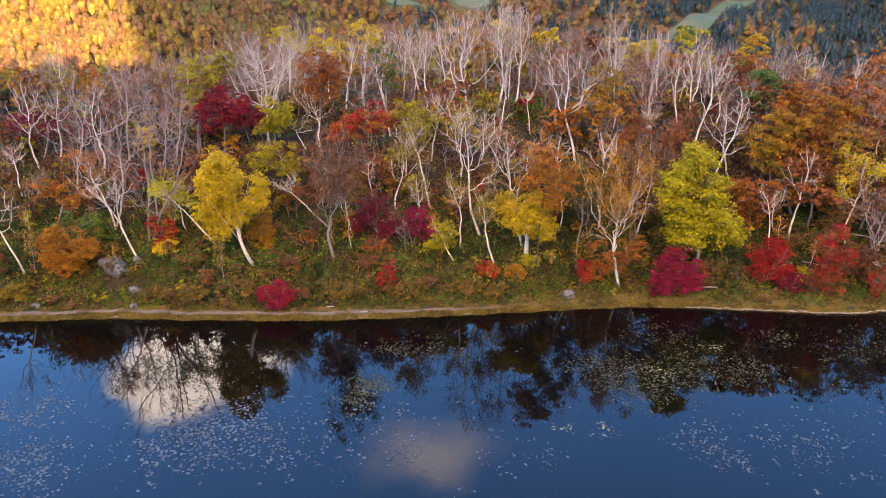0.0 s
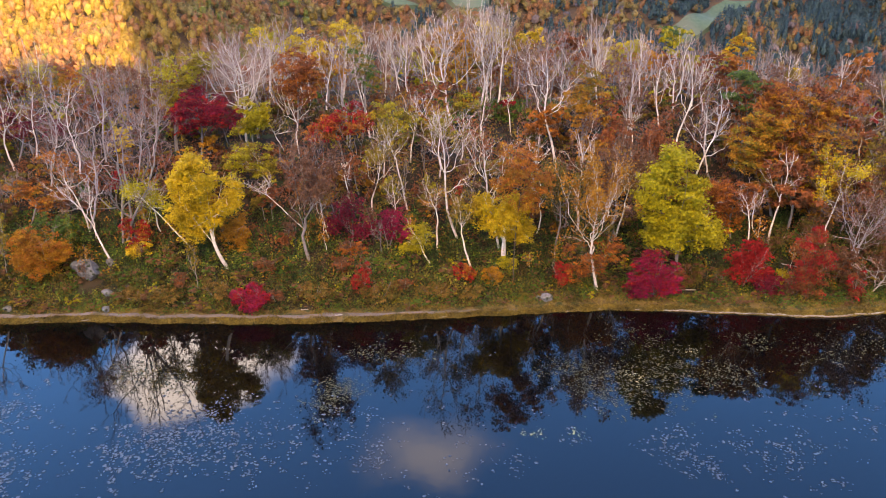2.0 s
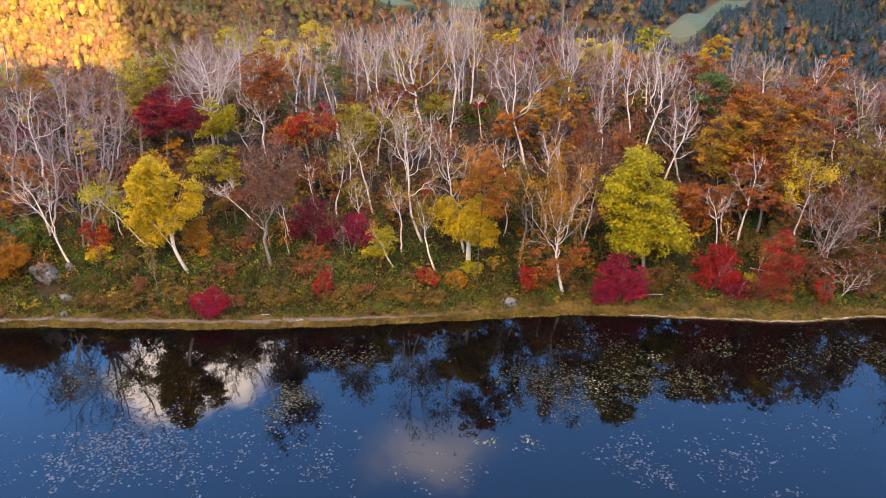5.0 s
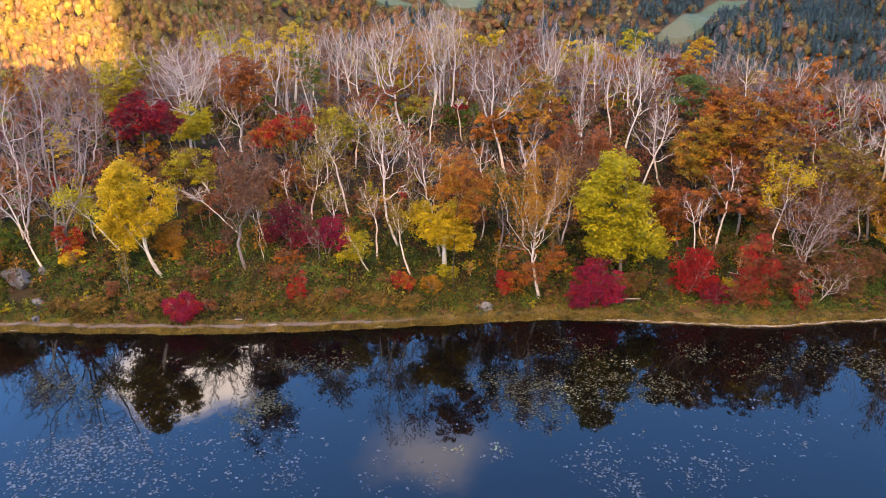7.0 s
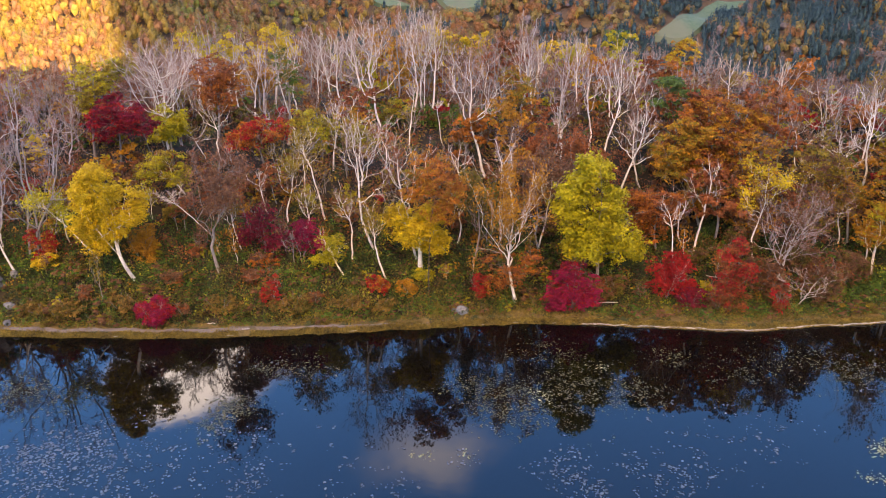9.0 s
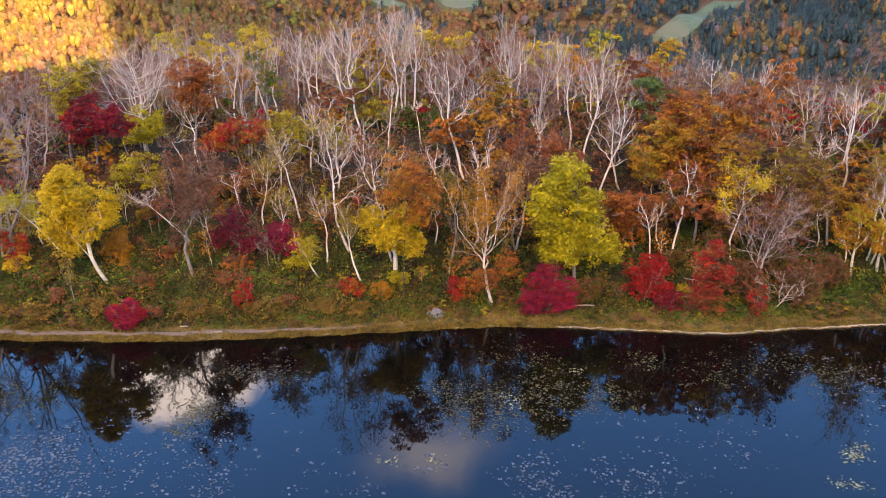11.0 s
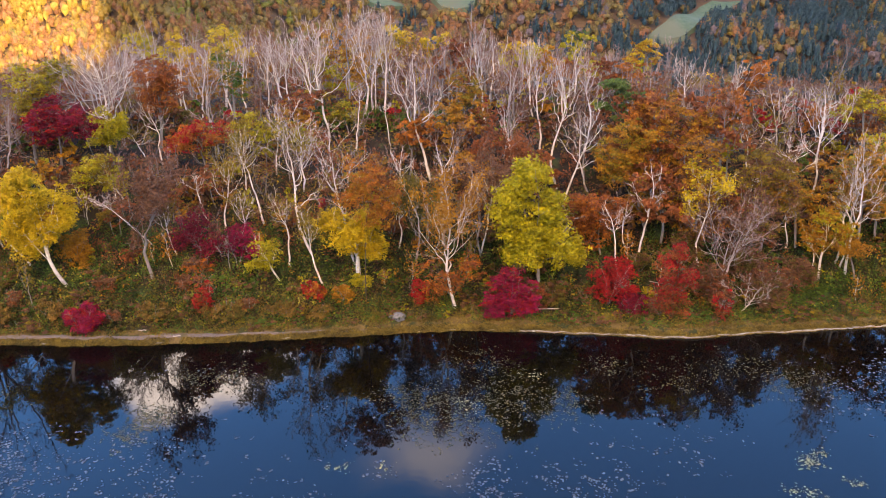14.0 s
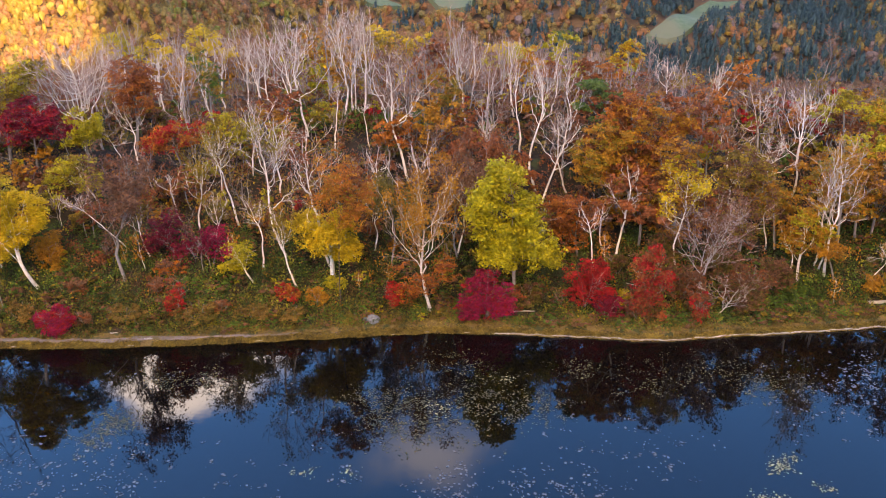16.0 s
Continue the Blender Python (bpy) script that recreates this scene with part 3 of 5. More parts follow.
scatter("bank_undergrowth", rng, *patchy(rng, 700, -60, 80, 2.0, 14, 2.9, 3.3, 0.45), LEAF["lemon"], 0.2, 14, 1.2, 0.2, "yellow-green low saplings on the bank", "undergrowth")
scatter("bank_undergrowth", rng, *patchy(rng, 160, -60, 80, 2.0, 14, 2.6, 7.3, 0.5), LEAF["orange"], 0.19, 14, 0.9, 0.22, "orange low plants on the bank", "undergrowth")
scatter("forest_floor_plants", rng, *patchy(rng, 11000, -65, 85, 12, 40, 6.0, 6.3, -0.2), LEAF["brown"], 0.24, 6, 1.0, 0.3, "brown brushwood under the trees", "undergrowth")
scatter("forest_floor_plants", rng, *patchy(rng, 8000, -75, 95, 12, 34, 7.0, 8.3, 0.1), LEAF["olive"], 0.24, 6, 1.2, 0.3, "olive brushwood under the trees", "undergrowth")
scatter("bamboo_grass", rng, 42.51 + rng.normal(size=420) * 1.6, 61.42 + rng.normal(size=420) * 0.55, LEAF["green"], 0.24, 9, 0.6, 0.18, "bright green bamboo grass on the low bank", "undergrowth")
scatter("bamboo_grass", rng, rng.uniform(0, 14, 900), rng.uniform(81, 85, 900), LEAF["green"], 0.3, 7, 0.7, 0.3, "green bamboo grass on the brow of the bank", "undergrowth")
scatter("shore_grass", rng, *patchy(rng, 2600, -60, 80, 1.5, 2.8, 3.1, 4.4, 0.15), LEAF["moss"], 0.14, 9, 0.5, 0.16, "olive tussocks beside the path", "grass", 0.1)
scatter("shore_grass", rng, *patchy(rng, 9000, -60, 80, 0.4, 0.95, 2.3, 1.9, -0.4), BLADE, 0.16, 5, 0.28, 0.12, "dry yellow grass along the waterline", "grass", 0.0)
scatter("shore_grass", rng, *patchy(rng, 9500, -60, 80, 1.35, 4.2, 2.9, 2.9, -0.4), BLADE, 0.2, 6, 0.34, 0.15, "dry yellow grass beside the path", "grass", 0.0)
scatter("shore_grass", rng, *patchy(rng, 8000, -60, 80, 0.2, 0.62, 1.7, 5.9, -0.45), BLADE, 0.17, 6, 0.3, 0.06, "dry grass hanging over the water's edge", "grass", 0.0, 0.2)
rng = np.random.default_rng(58)
scatter("bank_undergrowth", rng, *patchy(rng, 2300, -40, 52, 1.9, 7.5, 2.2, 4.7, 0.1), LEAF["fresh"], 0.22, 6, 0.85, 0.17, "bright yellow-green leafy plants dotted over the bank", "undergrowth", 0.15)
scatter("bank_undergrowth", rng, *patchy(rng, 800, -40, 52, 3.0, 9.5, 1.8, 8.1, 0.2), LEAF["amber"], 0.21, 7, 1.1, 0.17, "amber low saplings dotted over the bank", "undergrowth", 0.15)


# ---- floating leaves ----
def pads(name, spots, seed, label, material=PADS, bunch=5, wide=1.0):
    """Leaves afloat. spots: (x, y, width, depth, number)."""
    rng = np.random.default_rng(seed)
    pts = []
    for x, y, w, d, n in spots:
        c = np.stack([x + rng.normal(size=n) * w, y + rng.normal(size=n) * d], -1)
        pts.append(np.repeat(c, bunch, axis=0) + rng.normal(size=(bunch * n, 2)) * np.repeat(rng.uniform(0.06, 0.36, (n, 1)), bunch, axis=0))
    p = np.concatenate(pts)
    p = p[p[:, 1] < shore_y(p[:, 0]) - 0.3]
    at = np.stack([p[:, 0], p[:, 1], rng.uniform(0.008, 0.02, len(p))], -1)
    n = len(at)
    k = 6
    ang = rng.uniform(0, 6.28, n)[:, None] + np.arange(k)[None, :] * 2 * math.pi / k
    long = (0.028 + 0.055 * rng.random(n) ** 2)[:, None] * wide
    turn = rng.uniform(0, 6.28, n)[:, None]
    ex, ey = np.cos(ang) * long, np.sin(ang) * long * rng.uniform(0.45, 0.9, n)[:, None]
    v = at[:, None, :] + np.stack([ex * np.cos(turn) - ey * np.sin(turn), ex * np.sin(turn) + ey * np.cos(turn), 0.006 * np.cos(2 * ang)], -1)
    return tagged(mesh_object(name, v.reshape(-1, 3), np.arange(k * n).reshape(n, k), material), label, "leaves", kind="stuff")

pads("floating_leaves", [(-4.76, 46.39, 0.89, 0.8, 147), (-5.49, 44.88, 0.77, 0.69, 58), (-17.18, 47.67, 1.42, 1.27, 165), (-19.63, 49, 0.83, 0.74, 68), (-1.1, 51.11, 1.29, 1.16, 86), (-3.83, 51.11, 0.64, 0.58, 39), (11.95, 48.32, 1.43, 1.29, 186), (10.11, 49, 0.83, 0.74, 58), (12.47, 45.78, 1.18, 1.06, 117)], 31, "olive floating leaves in rafts on the lake")
pads("floating_leaves", [(17.64, 49, 1.66, 1.49, 196), (15.41, 46.39, 1.58, 1.43, 117), (21.25, 48.32, 1.23, 1.1, 117), (16.35, 53.37, 1.33, 1.2, 78), (24.22, 52.6, 0.88, 0.79, 49), (29.29, 51.11, 1.93, 1.74, 107), (34.67, 51.85, 1.52, 1.37, 107), (37.51, 50.39, 1.27, 1.14, 107)], 32, "olive floating leaves in rafts on the lake")
pads("floating_leaves", [(-15.35, 40.28, 1.95, 1.75, 250), (-12.8, 42.89, 1.67, 1.51, 145), (-9.4, 39.78, 1.75, 1.58, 79), (-4.44, 41.81, 2.19, 1.97, 66), (-2.6, 39.3, 0.69, 0.62, 24), (15.55, 40.28, 1.06, 0.96, 42), (16.89, 38.83, 0.69, 0.62, 24), (21.71, 39.3, 1.56, 1.41, 66), (26.77, 42.89, 2.42, 2.18, 42), (3.08, 39.3, 2.08, 1.87, 24), (9.79, 41.29, 0.45, 0.41, 7), (6.55, 39.3, 0.52, 0.47, 8), (-26.02, 44.01, 1.78, 1.6, 145)], 33, "scattered pale floating leaves on open water", SKY_SPECKS, 4, 1.45)
pads("floating_leaves", [(-23.89, 37.91, 1.77, 1.59, 211), (41.77, 50.09, 1.63, 1.47, 72), (45.34, 52.86, 1.49, 1.34, 54), (39.12, 48.17, 2.37, 2.13, 36), (17.59, 40.17, 2.04, 1.83, 24), (-0.72, 43.61, 5.45, 4.9, 36)], 34, "scattered pale floating leaves on open water", SKY_SPECKS, 4, 1.45)

pads("leaf_raft", [(34.46, 42.3, 0.26, 0.26, 34), (35.4, 43.0, 0.26, 0.14, 10), (36.18, 40.4, 0.24, 0.18, 10), (33.62, 39.48, 0.24, 0.18, 10), (32.65, 39.75, 0.34, 0.2, 8), (7.6, 41.72, 0.24, 0.2, 9), (9.9, 41.72, 0.22, 0.2, 7), (14.9, 47.9, 0.5, 0.3, 16), (19.4, 51.3, 0.4, 0.3, 12)],
     35, "pale yellow raft of floating leaves", RAFT)

# ---- far slopes ----
def far_wood(name, rng, xs, ys, material, tall, wide, per, leaf, cone, label):
    """Crowns of a far wood: each a rough heart under ragged tufts of leaves."""
    n = len(xs)
    z0 = ground_z(xs, ys)
    h = tall * rng.uniform(0.65, 1.3, n)
    w = wide * rng.uniform(0.65, 1.3, n) * np.clip(ys / 600, 0.7, 1.0)
    size = np.stack([w * 0.5, w * 0.5, h * 0.5], -1)[:, None, :]
    mid = np.stack([xs, ys, z0 + h * 0.55], -1)[:, None, :]
    g = (1 + 5 ** 0.5) / 2
    ico = np.array([(-1, g, 0), (1, g, 0), (-1, -g, 0), (1, -g, 0), (0, -1, g), (0, 1, g), (0, -1, -g), (0, 1, -g), (g, 0, -1), (g, 0, 1), (-g, 0, -1), (-g, 0, 1)]) / 1.902
    tri = np.array([(0, 11, 5), (0, 5, 1), (0, 1, 7), (0, 7, 10), (0, 10, 11), (1, 5, 9), (5, 11, 4), (11, 10, 2), (10, 7, 6), (7, 1, 8),
                    (3, 9, 4), (3, 4, 2), (3, 2, 6), (3, 6, 8), (3, 8, 9), (4, 9, 5), (2, 4, 11), (6, 2, 10), (8, 6, 7), (9, 8, 1)])
    slim = (lambda d: np.concatenate([d[..., :2] * np.clip(0.95 - 0.8 * d[..., 2:], 0.08, 1.1), d[..., 2:]], -1)) if cone else (lambda d: d)
    v = (mid + slim(ico[None] * rng.uniform(0.5, 0.8, (n, 12, 1))) * size).reshape(-1, 3)
    f = (tri[None] + 12 * np.arange(n)[:, None, None]).reshape(-1, 3)
    d = rng.normal(size=(n, per, 3))
    d /= np.linalg.norm(d, axis=2, keepdims=True)
    d[..., 2] = np.abs(d[..., 2]) * 1.3 - 0.3
    tuft = mid + slim(d * rng.uniform(0.68, 1.08, (n, per, 1))) * size
    kv, kf = kites(rng, tuft.reshape(-1, 3), leaf * np.repeat(np.clip(ys / 650, 0.5, 1.1), per), 0.25)
    return tagged(mesh_object(name, np.concatenate([v, kv]), np.concatenate([f, kf + len(v)]), material), label, "trees", kind="stuff")


def inside(x, y, ring):
    hit = np.zeros(len(x), bool)
    for (x0, y0), (x1, y1) in zip(ring, ring[1:] + ring[:1]):
        cross = (y0 > y) != (y1 > y)
        hit ^= cross & (x < (x1 - x0) * (y - y0) / ((y1 - y0) or 1e-9) + x0)
    return hit


FIELDS = [[(156, 610), (173, 626), (194, 653), (221, 694), (237, 709), (260, 699), (242, 686), (221, 666), (199, 627), (188, 616), (175, 611)],
          [(1, 678), (42, 678), (39, 660), (23, 661), (10, 666)],
          [(-59, 699), (-31, 703), (-14, 666), (-30, 683), (-47, 693)]]
rng = np.random.default_rng(21)
y = np.concatenate([412 + 160 * rng.random(3900), 545 + 172 * rng.random(3200), 585 + 120 * rng.random(1200)])
x = y * np.concatenate([rng.uniform(-0.62, -0.08, 3900), rng.uniform(-0.35, 0.66, 3200), rng.uniform(-0.12, 0.6, 1200)])
ok = np.ones(len(x), bool)
for ring in FIELDS:
    ok &= ~inside(x, y, ring) & ~inside(x, y + 5, ring)
x, y = x[ok], y[ok]
tone = waves(x, y, 150, 0.7) * 0.5 + 0.4 * waves(x, y, 47, 3.1) + rng.normal(size=len(x)) * 0.34
right = smooth(x / y, 0.10, 0.27)
tone = tone - 0.68 * right + 0.5 * smooth(-x / y, 0.26, 0.36)
FAR = {
    "gold": foliage("far gold wood", (0.17, 0.098, 0.016), (0.345, 0.22, 0.042), 0.3),
    "rust": foliage("far rust wood", (0.155, 0.066, 0.028), (0.32, 0.145, 0.058), 0.3),
    "olive": foliage("far olive wood", (0.11, 0.083, 0.028), (0.26, 0.185, 0.06), 0.3),
    # conifer green, with the haze of distance mixed in as blue
    "green": foliage("far evergreen wood", (0.011, 0.038, 0.048), (0.043, 0.088, 0.098), 0.3),
    "grey": foliage("far bare wood", (0.10, 0.075, 0.075), (0.21, 0.155, 0.15), 0.3),
    "lime": foliage("far green wood", (0.075, 0.085, 0.014), (0.21, 0.21, 0.035), 0.3),
}
pick = np.where(tone > 0.5, 0, np.where(tone > 0.0, 1, np.where(tone > -0.38, 2, np.where(tone > -0.47, 4, 3))))
pick = np.where((pick > 2) & (x < -0.12 * y), 5, pick)
for k, kind in enumerate(("gold", "rust", "olive", "green", "grey", "lime")):
    m = pick == k
    far_wood("hillside_wood", rng, x[m], y[m], FAR[kind], 9.0 if kind != "green" else 12.0, 7.4 if kind != "green" else 5.6, 70, 1.0, kind == "green",
             {"gold": "golden autumn trees on the far hillside", "rust": "rust-red autumn trees on the far hillside", "olive": "olive and yellowing trees on the far hillside",
              "green": "dark evergreen conifers on the far hillside", "lime": "trees still green on the far hillside", "grey": "bare grey trees on the far hillside"}[kind])


y = 135 + 230 * rng.random(1700) ** 1.4
x = y * rng.uniform(-0.66, 0.70, len(y))
for lo, hi, paint, text in ((0, 800, foliage("valley russet wood", (0.13, 0.06, 0.045), (0.28, 0.145, 0.10)), "russet bare wood falling away behind the brow"),
                            (800, 1250, FAR["grey"], "grey bare wood falling away behind the brow"), (1250, 1700, FAR["rust"], "rusty wood falling away behind the brow")):
    far_wood("valley_wood", rng, x[lo:hi], y[lo:hi], paint, 8.0, 6.5, 44, 0.8, False, text)


def field(ring, seed):
    """An open grass slope, cut into a fine fan that follows the ground."""
    ring = np.array(ring)
    mid = ring.mean(0)
    edge = np.concatenate([a + (b - a) * np.linspace(0, 1, 12, endpoint=False)[:, None] for a, b in zip(ring, np.roll(ring, -1, 0))])
    v, f, n, k = [], [], len(edge), 9
    for j in range(k):
        p = mid + (edge - mid) * (j + 0.02) / (k - 1 + 0.02)
        v.append(np.stack([p[:, 0], p[:, 1], ground_z(p[:, 0], p[:, 1]) + (3.5 if j < k - 1 else -4.0)], -1))
    for j in range(k - 1):
        for i in range(n):
            f.append((j * n + i, j * n + (i + 1) % n, (j + 1) * n + (i + 1) % n, (j + 1) * n + i))
    return tagged(mesh_object("grass_slope", np.concatenate(v), f, MEADOW), "open grey-green ski slope on the far hillside", "slope", kind="structure")


for k, ring in enumerate(FIELDS):
    field(ring, k)


def ridge():
    """An unseen mountain added behind the lake, to keep the sun off the water and the bank."""
    run = Vector((SUN_FROM[0], SUN_FROM[1])).normalized()
    side = Vector((-run[1], run[0]))
    us = np.linspace(-1400, 2200, 91)
    rows = [(-320, 0.0), (-210, 0.25), (-110, 0.62), (-40, 0.92), (0, 1.0), (50, 0.9), (160, 0.55), (420, -0.1)]
    # crest heights chosen so that only the left far hill gets sun
    crest = lerp(us, [(-1400, 200), (55, 200), (84, 205), (106, 420), (2200, 520)]) + 5 * np.sin(us / 31.0) + 3 * np.sin(us / 13.0 + 1)
    v = []
    for d, share in rows:
        for u, c in zip(us, crest):
            p = run * (620 + d) + side * u
            v.append((p[0], p[1], c * share - (12 if share <= 0 else 0)))
    n = len(us)
    f = [(j * n + i, j * n + i + 1, (j + 1) * n + i + 1, (j + 1) * n + i) for j in range(len(rows) - 1) for i in range(n - 1)]
    ob = mesh_object("mountain", v, f, SLOPE)
    ob.data.polygons.foreach_set("use_smooth", np.ones(len(f), bool))
    return tagged(ob, "dark wooded mountain ridge across the lake", "mountain", kind="structure")


ridge()

# ---- trees and shrubs ----

# the bank, nearest the water
leafy_tree(-15.18, 59.91, [(-1.89, 0, 7.46, 1.58, 1.43, 1.7), (-2.87, -0.1, 5.08, 1.27, 1.14, 1.59), (-2.28, 0, 3.47, 1.2, 1.08, 1.03), (-1.04, -0.1, 4.85, 1.1, 0.99, 1.51), (1.03, 0, 6.88, 0.84, 0.75, 1.07), (0.59, -0.1, 5.54, 0.93, 0.84, 0.84), (-2.99, 0, 6.88, 0.84, 0.75, 0.99), (-1.74, -0.1, 8.86, 0.91, 0.82, 0.64)], "gold", 11000, bark="white", trunk=0.14, leaf=0.19, label="golden-yellow birch with a leaning white trunk", name="birch_tree")
shrub(-15.03, 61.5, 2.74, 3.08, "amber", 1950, label="amber shrub behind the golden birch")
bare_tree(-8.73, 60.41, 9.69, lean=(1.41, 0), spread=0.27, fork=0.34, bark="grey", twig="russet", fine=3, radius=0.14, leaves="brown", count=3000, name="tree", label="grey-barked tree with sparse withered brown leaves")
bare_tree(-24.34, 60.27, 7.35, lean=(-3.43, 0), spread=0.29, fork=0.6, fine=1, label="white birch leaning far over the bank")
bare_tree(-23.78, 62.31, 12.7, lean=(1.83, 0), spread=0.38, fork=0.22, bark="grey", twig="mauve", stems=3, fine=3, radius=0.19, name="tree", label="bare grey many-stemmed tree")
bare_tree(-18.33, 61.4, 5.66, lean=(-4.23, 0), spread=0.27, fork=0.7, fine=1, leaves="lemon", count=900, label="leaning birch with a few yellow leaves")
shrub(-22.69, 61.44, 2.44, 3.06, "red", 1200, second="orange", share=0.4, label="red and orange shrub on the bank")
shrub(-22.59, 61.16, 2.21, 1.43, "gold", 750, label="low yellow shrub on the bank")
leafy_tree(-5.54, 62.04, [(0.24, 0, 2.89, 1.67, 1.5, 1.31), (1.23, -0.1, 1.46, 1.33, 1.2, 1.07), (-0.73, 0, 1.94, 1.24, 1.12, 0.97)], "crimson", 1950, leaf=0.17, label="dark crimson maple with grey stems")
leafy_tree(-2.41, 62, [(0.23, 0, 2.28, 1.33, 1.19, 1.06), (0.75, -0.1, 1.32, 1.07, 0.96, 0.8)], "magenta", 1430, leaf=0.17, label="bright purple-red maple on the bank")
bare_tree(-2.81, 61.55, 2.99, lean=(-0.24, 0), spread=0.44, fork=0.3, bark="grey", twig="mauve", fine=1, stems=2, name="tree", label="small bare grey shrubby tree")
leafy_tree(0.9, 60.68, [(-1.05, 0, 2.89, 1.13, 1.02, 0.87), (-0.43, -0.1, 2.18, 0.96, 0.86, 0.88), (-1.78, 0, 1.46, 0.79, 0.71, 0.62)], "lemon", 1040, leaf=0.17, bark="white", label="small yellow-leaved sapling with a pale stem")
bare_tree(1.39, 61.91, 6.49, lean=(-0.74, 0), spread=0.17, fork=0.55, fine=1, leaves="olive", count=160, label="slim crooked birch with few leaves")
bare_tree(4.17, 60.65, 6.7, lean=(-1.47, 0), spread=0.15, fork=0.6, fine=1, leaves="olive", count=420, label="slim birch with thin olive leaves")
bare_tree(3.05, 62.95, 10.57, lean=(-1.53, 0), spread=0.31, fork=0.45, fine=3, leaves="olive", count=320, label="bright bare birch with wide forked limbs")
bare_tree(-1.08, 65.58, 7.79, lean=(-1.77, 0), spread=0.2, fork=0.6, fine=1, leaves="olive", count=500, label="slender leaning birch with olive leaf tufts")
leafy_tree(6.78, 61.53, [(-0.2, -0.5, 4.01, 2.1, 1.9, 1.5), (-1.72, -0.1, 4.71, 1.3, 1.17, 1.03), (0.9, -0.4, 2.82, 1.3, 1.2, 1.15), (1.11, -0.1, 4.95, 1.22, 1.09, 1.12)], "gold", 7600, bark="white", trunk=0.19, leaf=0.19, label="yellow tree with a stout pale trunk")
leafy_tree(7.49, 59.92, [(0.49, 0, 9.63, 1.87, 1.47, 1.38), (-0.88, -0.1, 8.54, 1.47, 1.28, 1.18), (1.87, 0, 8.64, 1.28, 1.18, 1.18), (0.1, 0, 11.1, 1.38, 1.08, 0.98), (0.98, 0.1, 7.17, 1.47, 1.28, 0.98)], "orange", 3600, leaf=0.17, second="amber", share=0.5, bark="dark", trunk=0.045, label="orange-leaved tree beside the yellow one")
bare_tree(6.5, 62.4, 10.4, lean=(-1.5, 0), spread=0.26, fork=0.42, fine=1, leaves="rust", count=420, label="pale forked birch with rusty leaves")
shrub(3.53, 59.58, 1.83, 1.37, "orange", 900, second="red", share=0.5, label="small orange-red bush on the bank")
shrub(5.79, 59.57, 1.58, 1.56, "amber", 750, label="yellow-orange shrub on the bank")
shrub(7.1, 60.77, 1.77, 1.13, "lemon", 675, label="low yellow shrub beside the pale trunk")
bare_tree(13.31, 65.43, 9.42, lean=(-0.54, 0), spread=0.24, fork=0.4, fine=1, label="bright white forked birch on the bank")
bare_tree(16.38, 64.6, 6.84, lean=(1.03, 0), spread=0.17, fork=0.6, fine=1, label="slim bare birch on the bank")
bare_tree(14.36, 60.29, 10.63, lean=(-0.65, 0), spread=0.28, fork=0.32, fine=3, arms=13, twig="white", leaves="amber", count=2400, radius=0.12, label="birch by the water with thin orange leaves")
bare_tree(16.4, 64.4, 8.4, lean=(0.4, 0), spread=0.26, fork=0.3, bark="grey", twig="russet", fine=2, arms=11, leaves="brown", count=3000, name="tree", label="grey tree with withered brown leaves among the birches")
bare_tree(11.2, 63.4, 7.6, lean=(-0.3, 0), spread=0.24, fork=0.3, bark="grey", twig="russet", fine=2, arms=10, leaves="moss", count=2200, name="tree", label="slim grey tree with thin olive leaves")
bare_tree(19.0, 66.2, 8.6, lean=(0.2, 0), spread=0.25, fork=0.3, bark="grey", twig="russet", fine=2, arms=11, leaves="rust", count=2600, name="tree", label="grey tree with thin rusty leaves")
leafy_tree(14.15, 60.39, [(-1.23, 0, 3.49, 1.49, 1.34, 0.98), (0.12, -0.1, 2.52, 1.49, 1.35, 0.81), (1.38, 0, 3.73, 1.31, 1.18, 1.06), (-1.4, -0.1, 1.79, 1.06, 0.95, 0.82)], "orange", 1430, leaf=0.17, second="rust", share=0.4, label="low orange tree round the white birch trunk")
shrub(11.56, 60.82, 1.87, 1.76, "red", 900, second="rust", share=0.4, label="red shrub by the shore")
shrub(18.5, 59.15, 4.25, 4.05, "magenta", 3600, second="red", share=0.16, label="rounded purple-red maple bush by the shore")
leafy_tree(20.74, 60.92, [(-1.03, 0, 10.53, 1.26, 1.13, 1.38), (-2.16, -0.1, 8.52, 1.44, 1.3, 1.58), (0.01, 0, 8.07, 1.37, 1.23, 1.67), (-2.08, -0.1, 6.23, 1.55, 1.39, 1.54), (0.56, 0, 5.77, 1.65, 1.48, 1.46), (1.53, -0.1, 4.59, 1.57, 1.41, 1.32), (-0.99, 0, 4.35, 1.75, 1.57, 1.4), (-2.95, -0.1, 7.61, 0.77, 0.69, 1.43), (2.34, 0, 4.35, 0.88, 0.79, 1.05)], "lemon", 10000, leaf=0.29, clump=0.36, trunk=0.14, bark="grey", label="broad-leaved yellow-green tree with layered foliage")
shrub(20.5, 60.1, 2.1, 2.5, "rust", 900, second="moss", share=0.4, label="rust-brown bush at the foot of the yellow-green tree")
shrub(26.1, 60.4, 4.3, 3.94, "red", 3700, label="rounded scarlet maple bush by the shore")
shrub(27.52, 59.2, 2.18, 1.87, "crimson", 1050, label="dark crimson low bush by the shore")
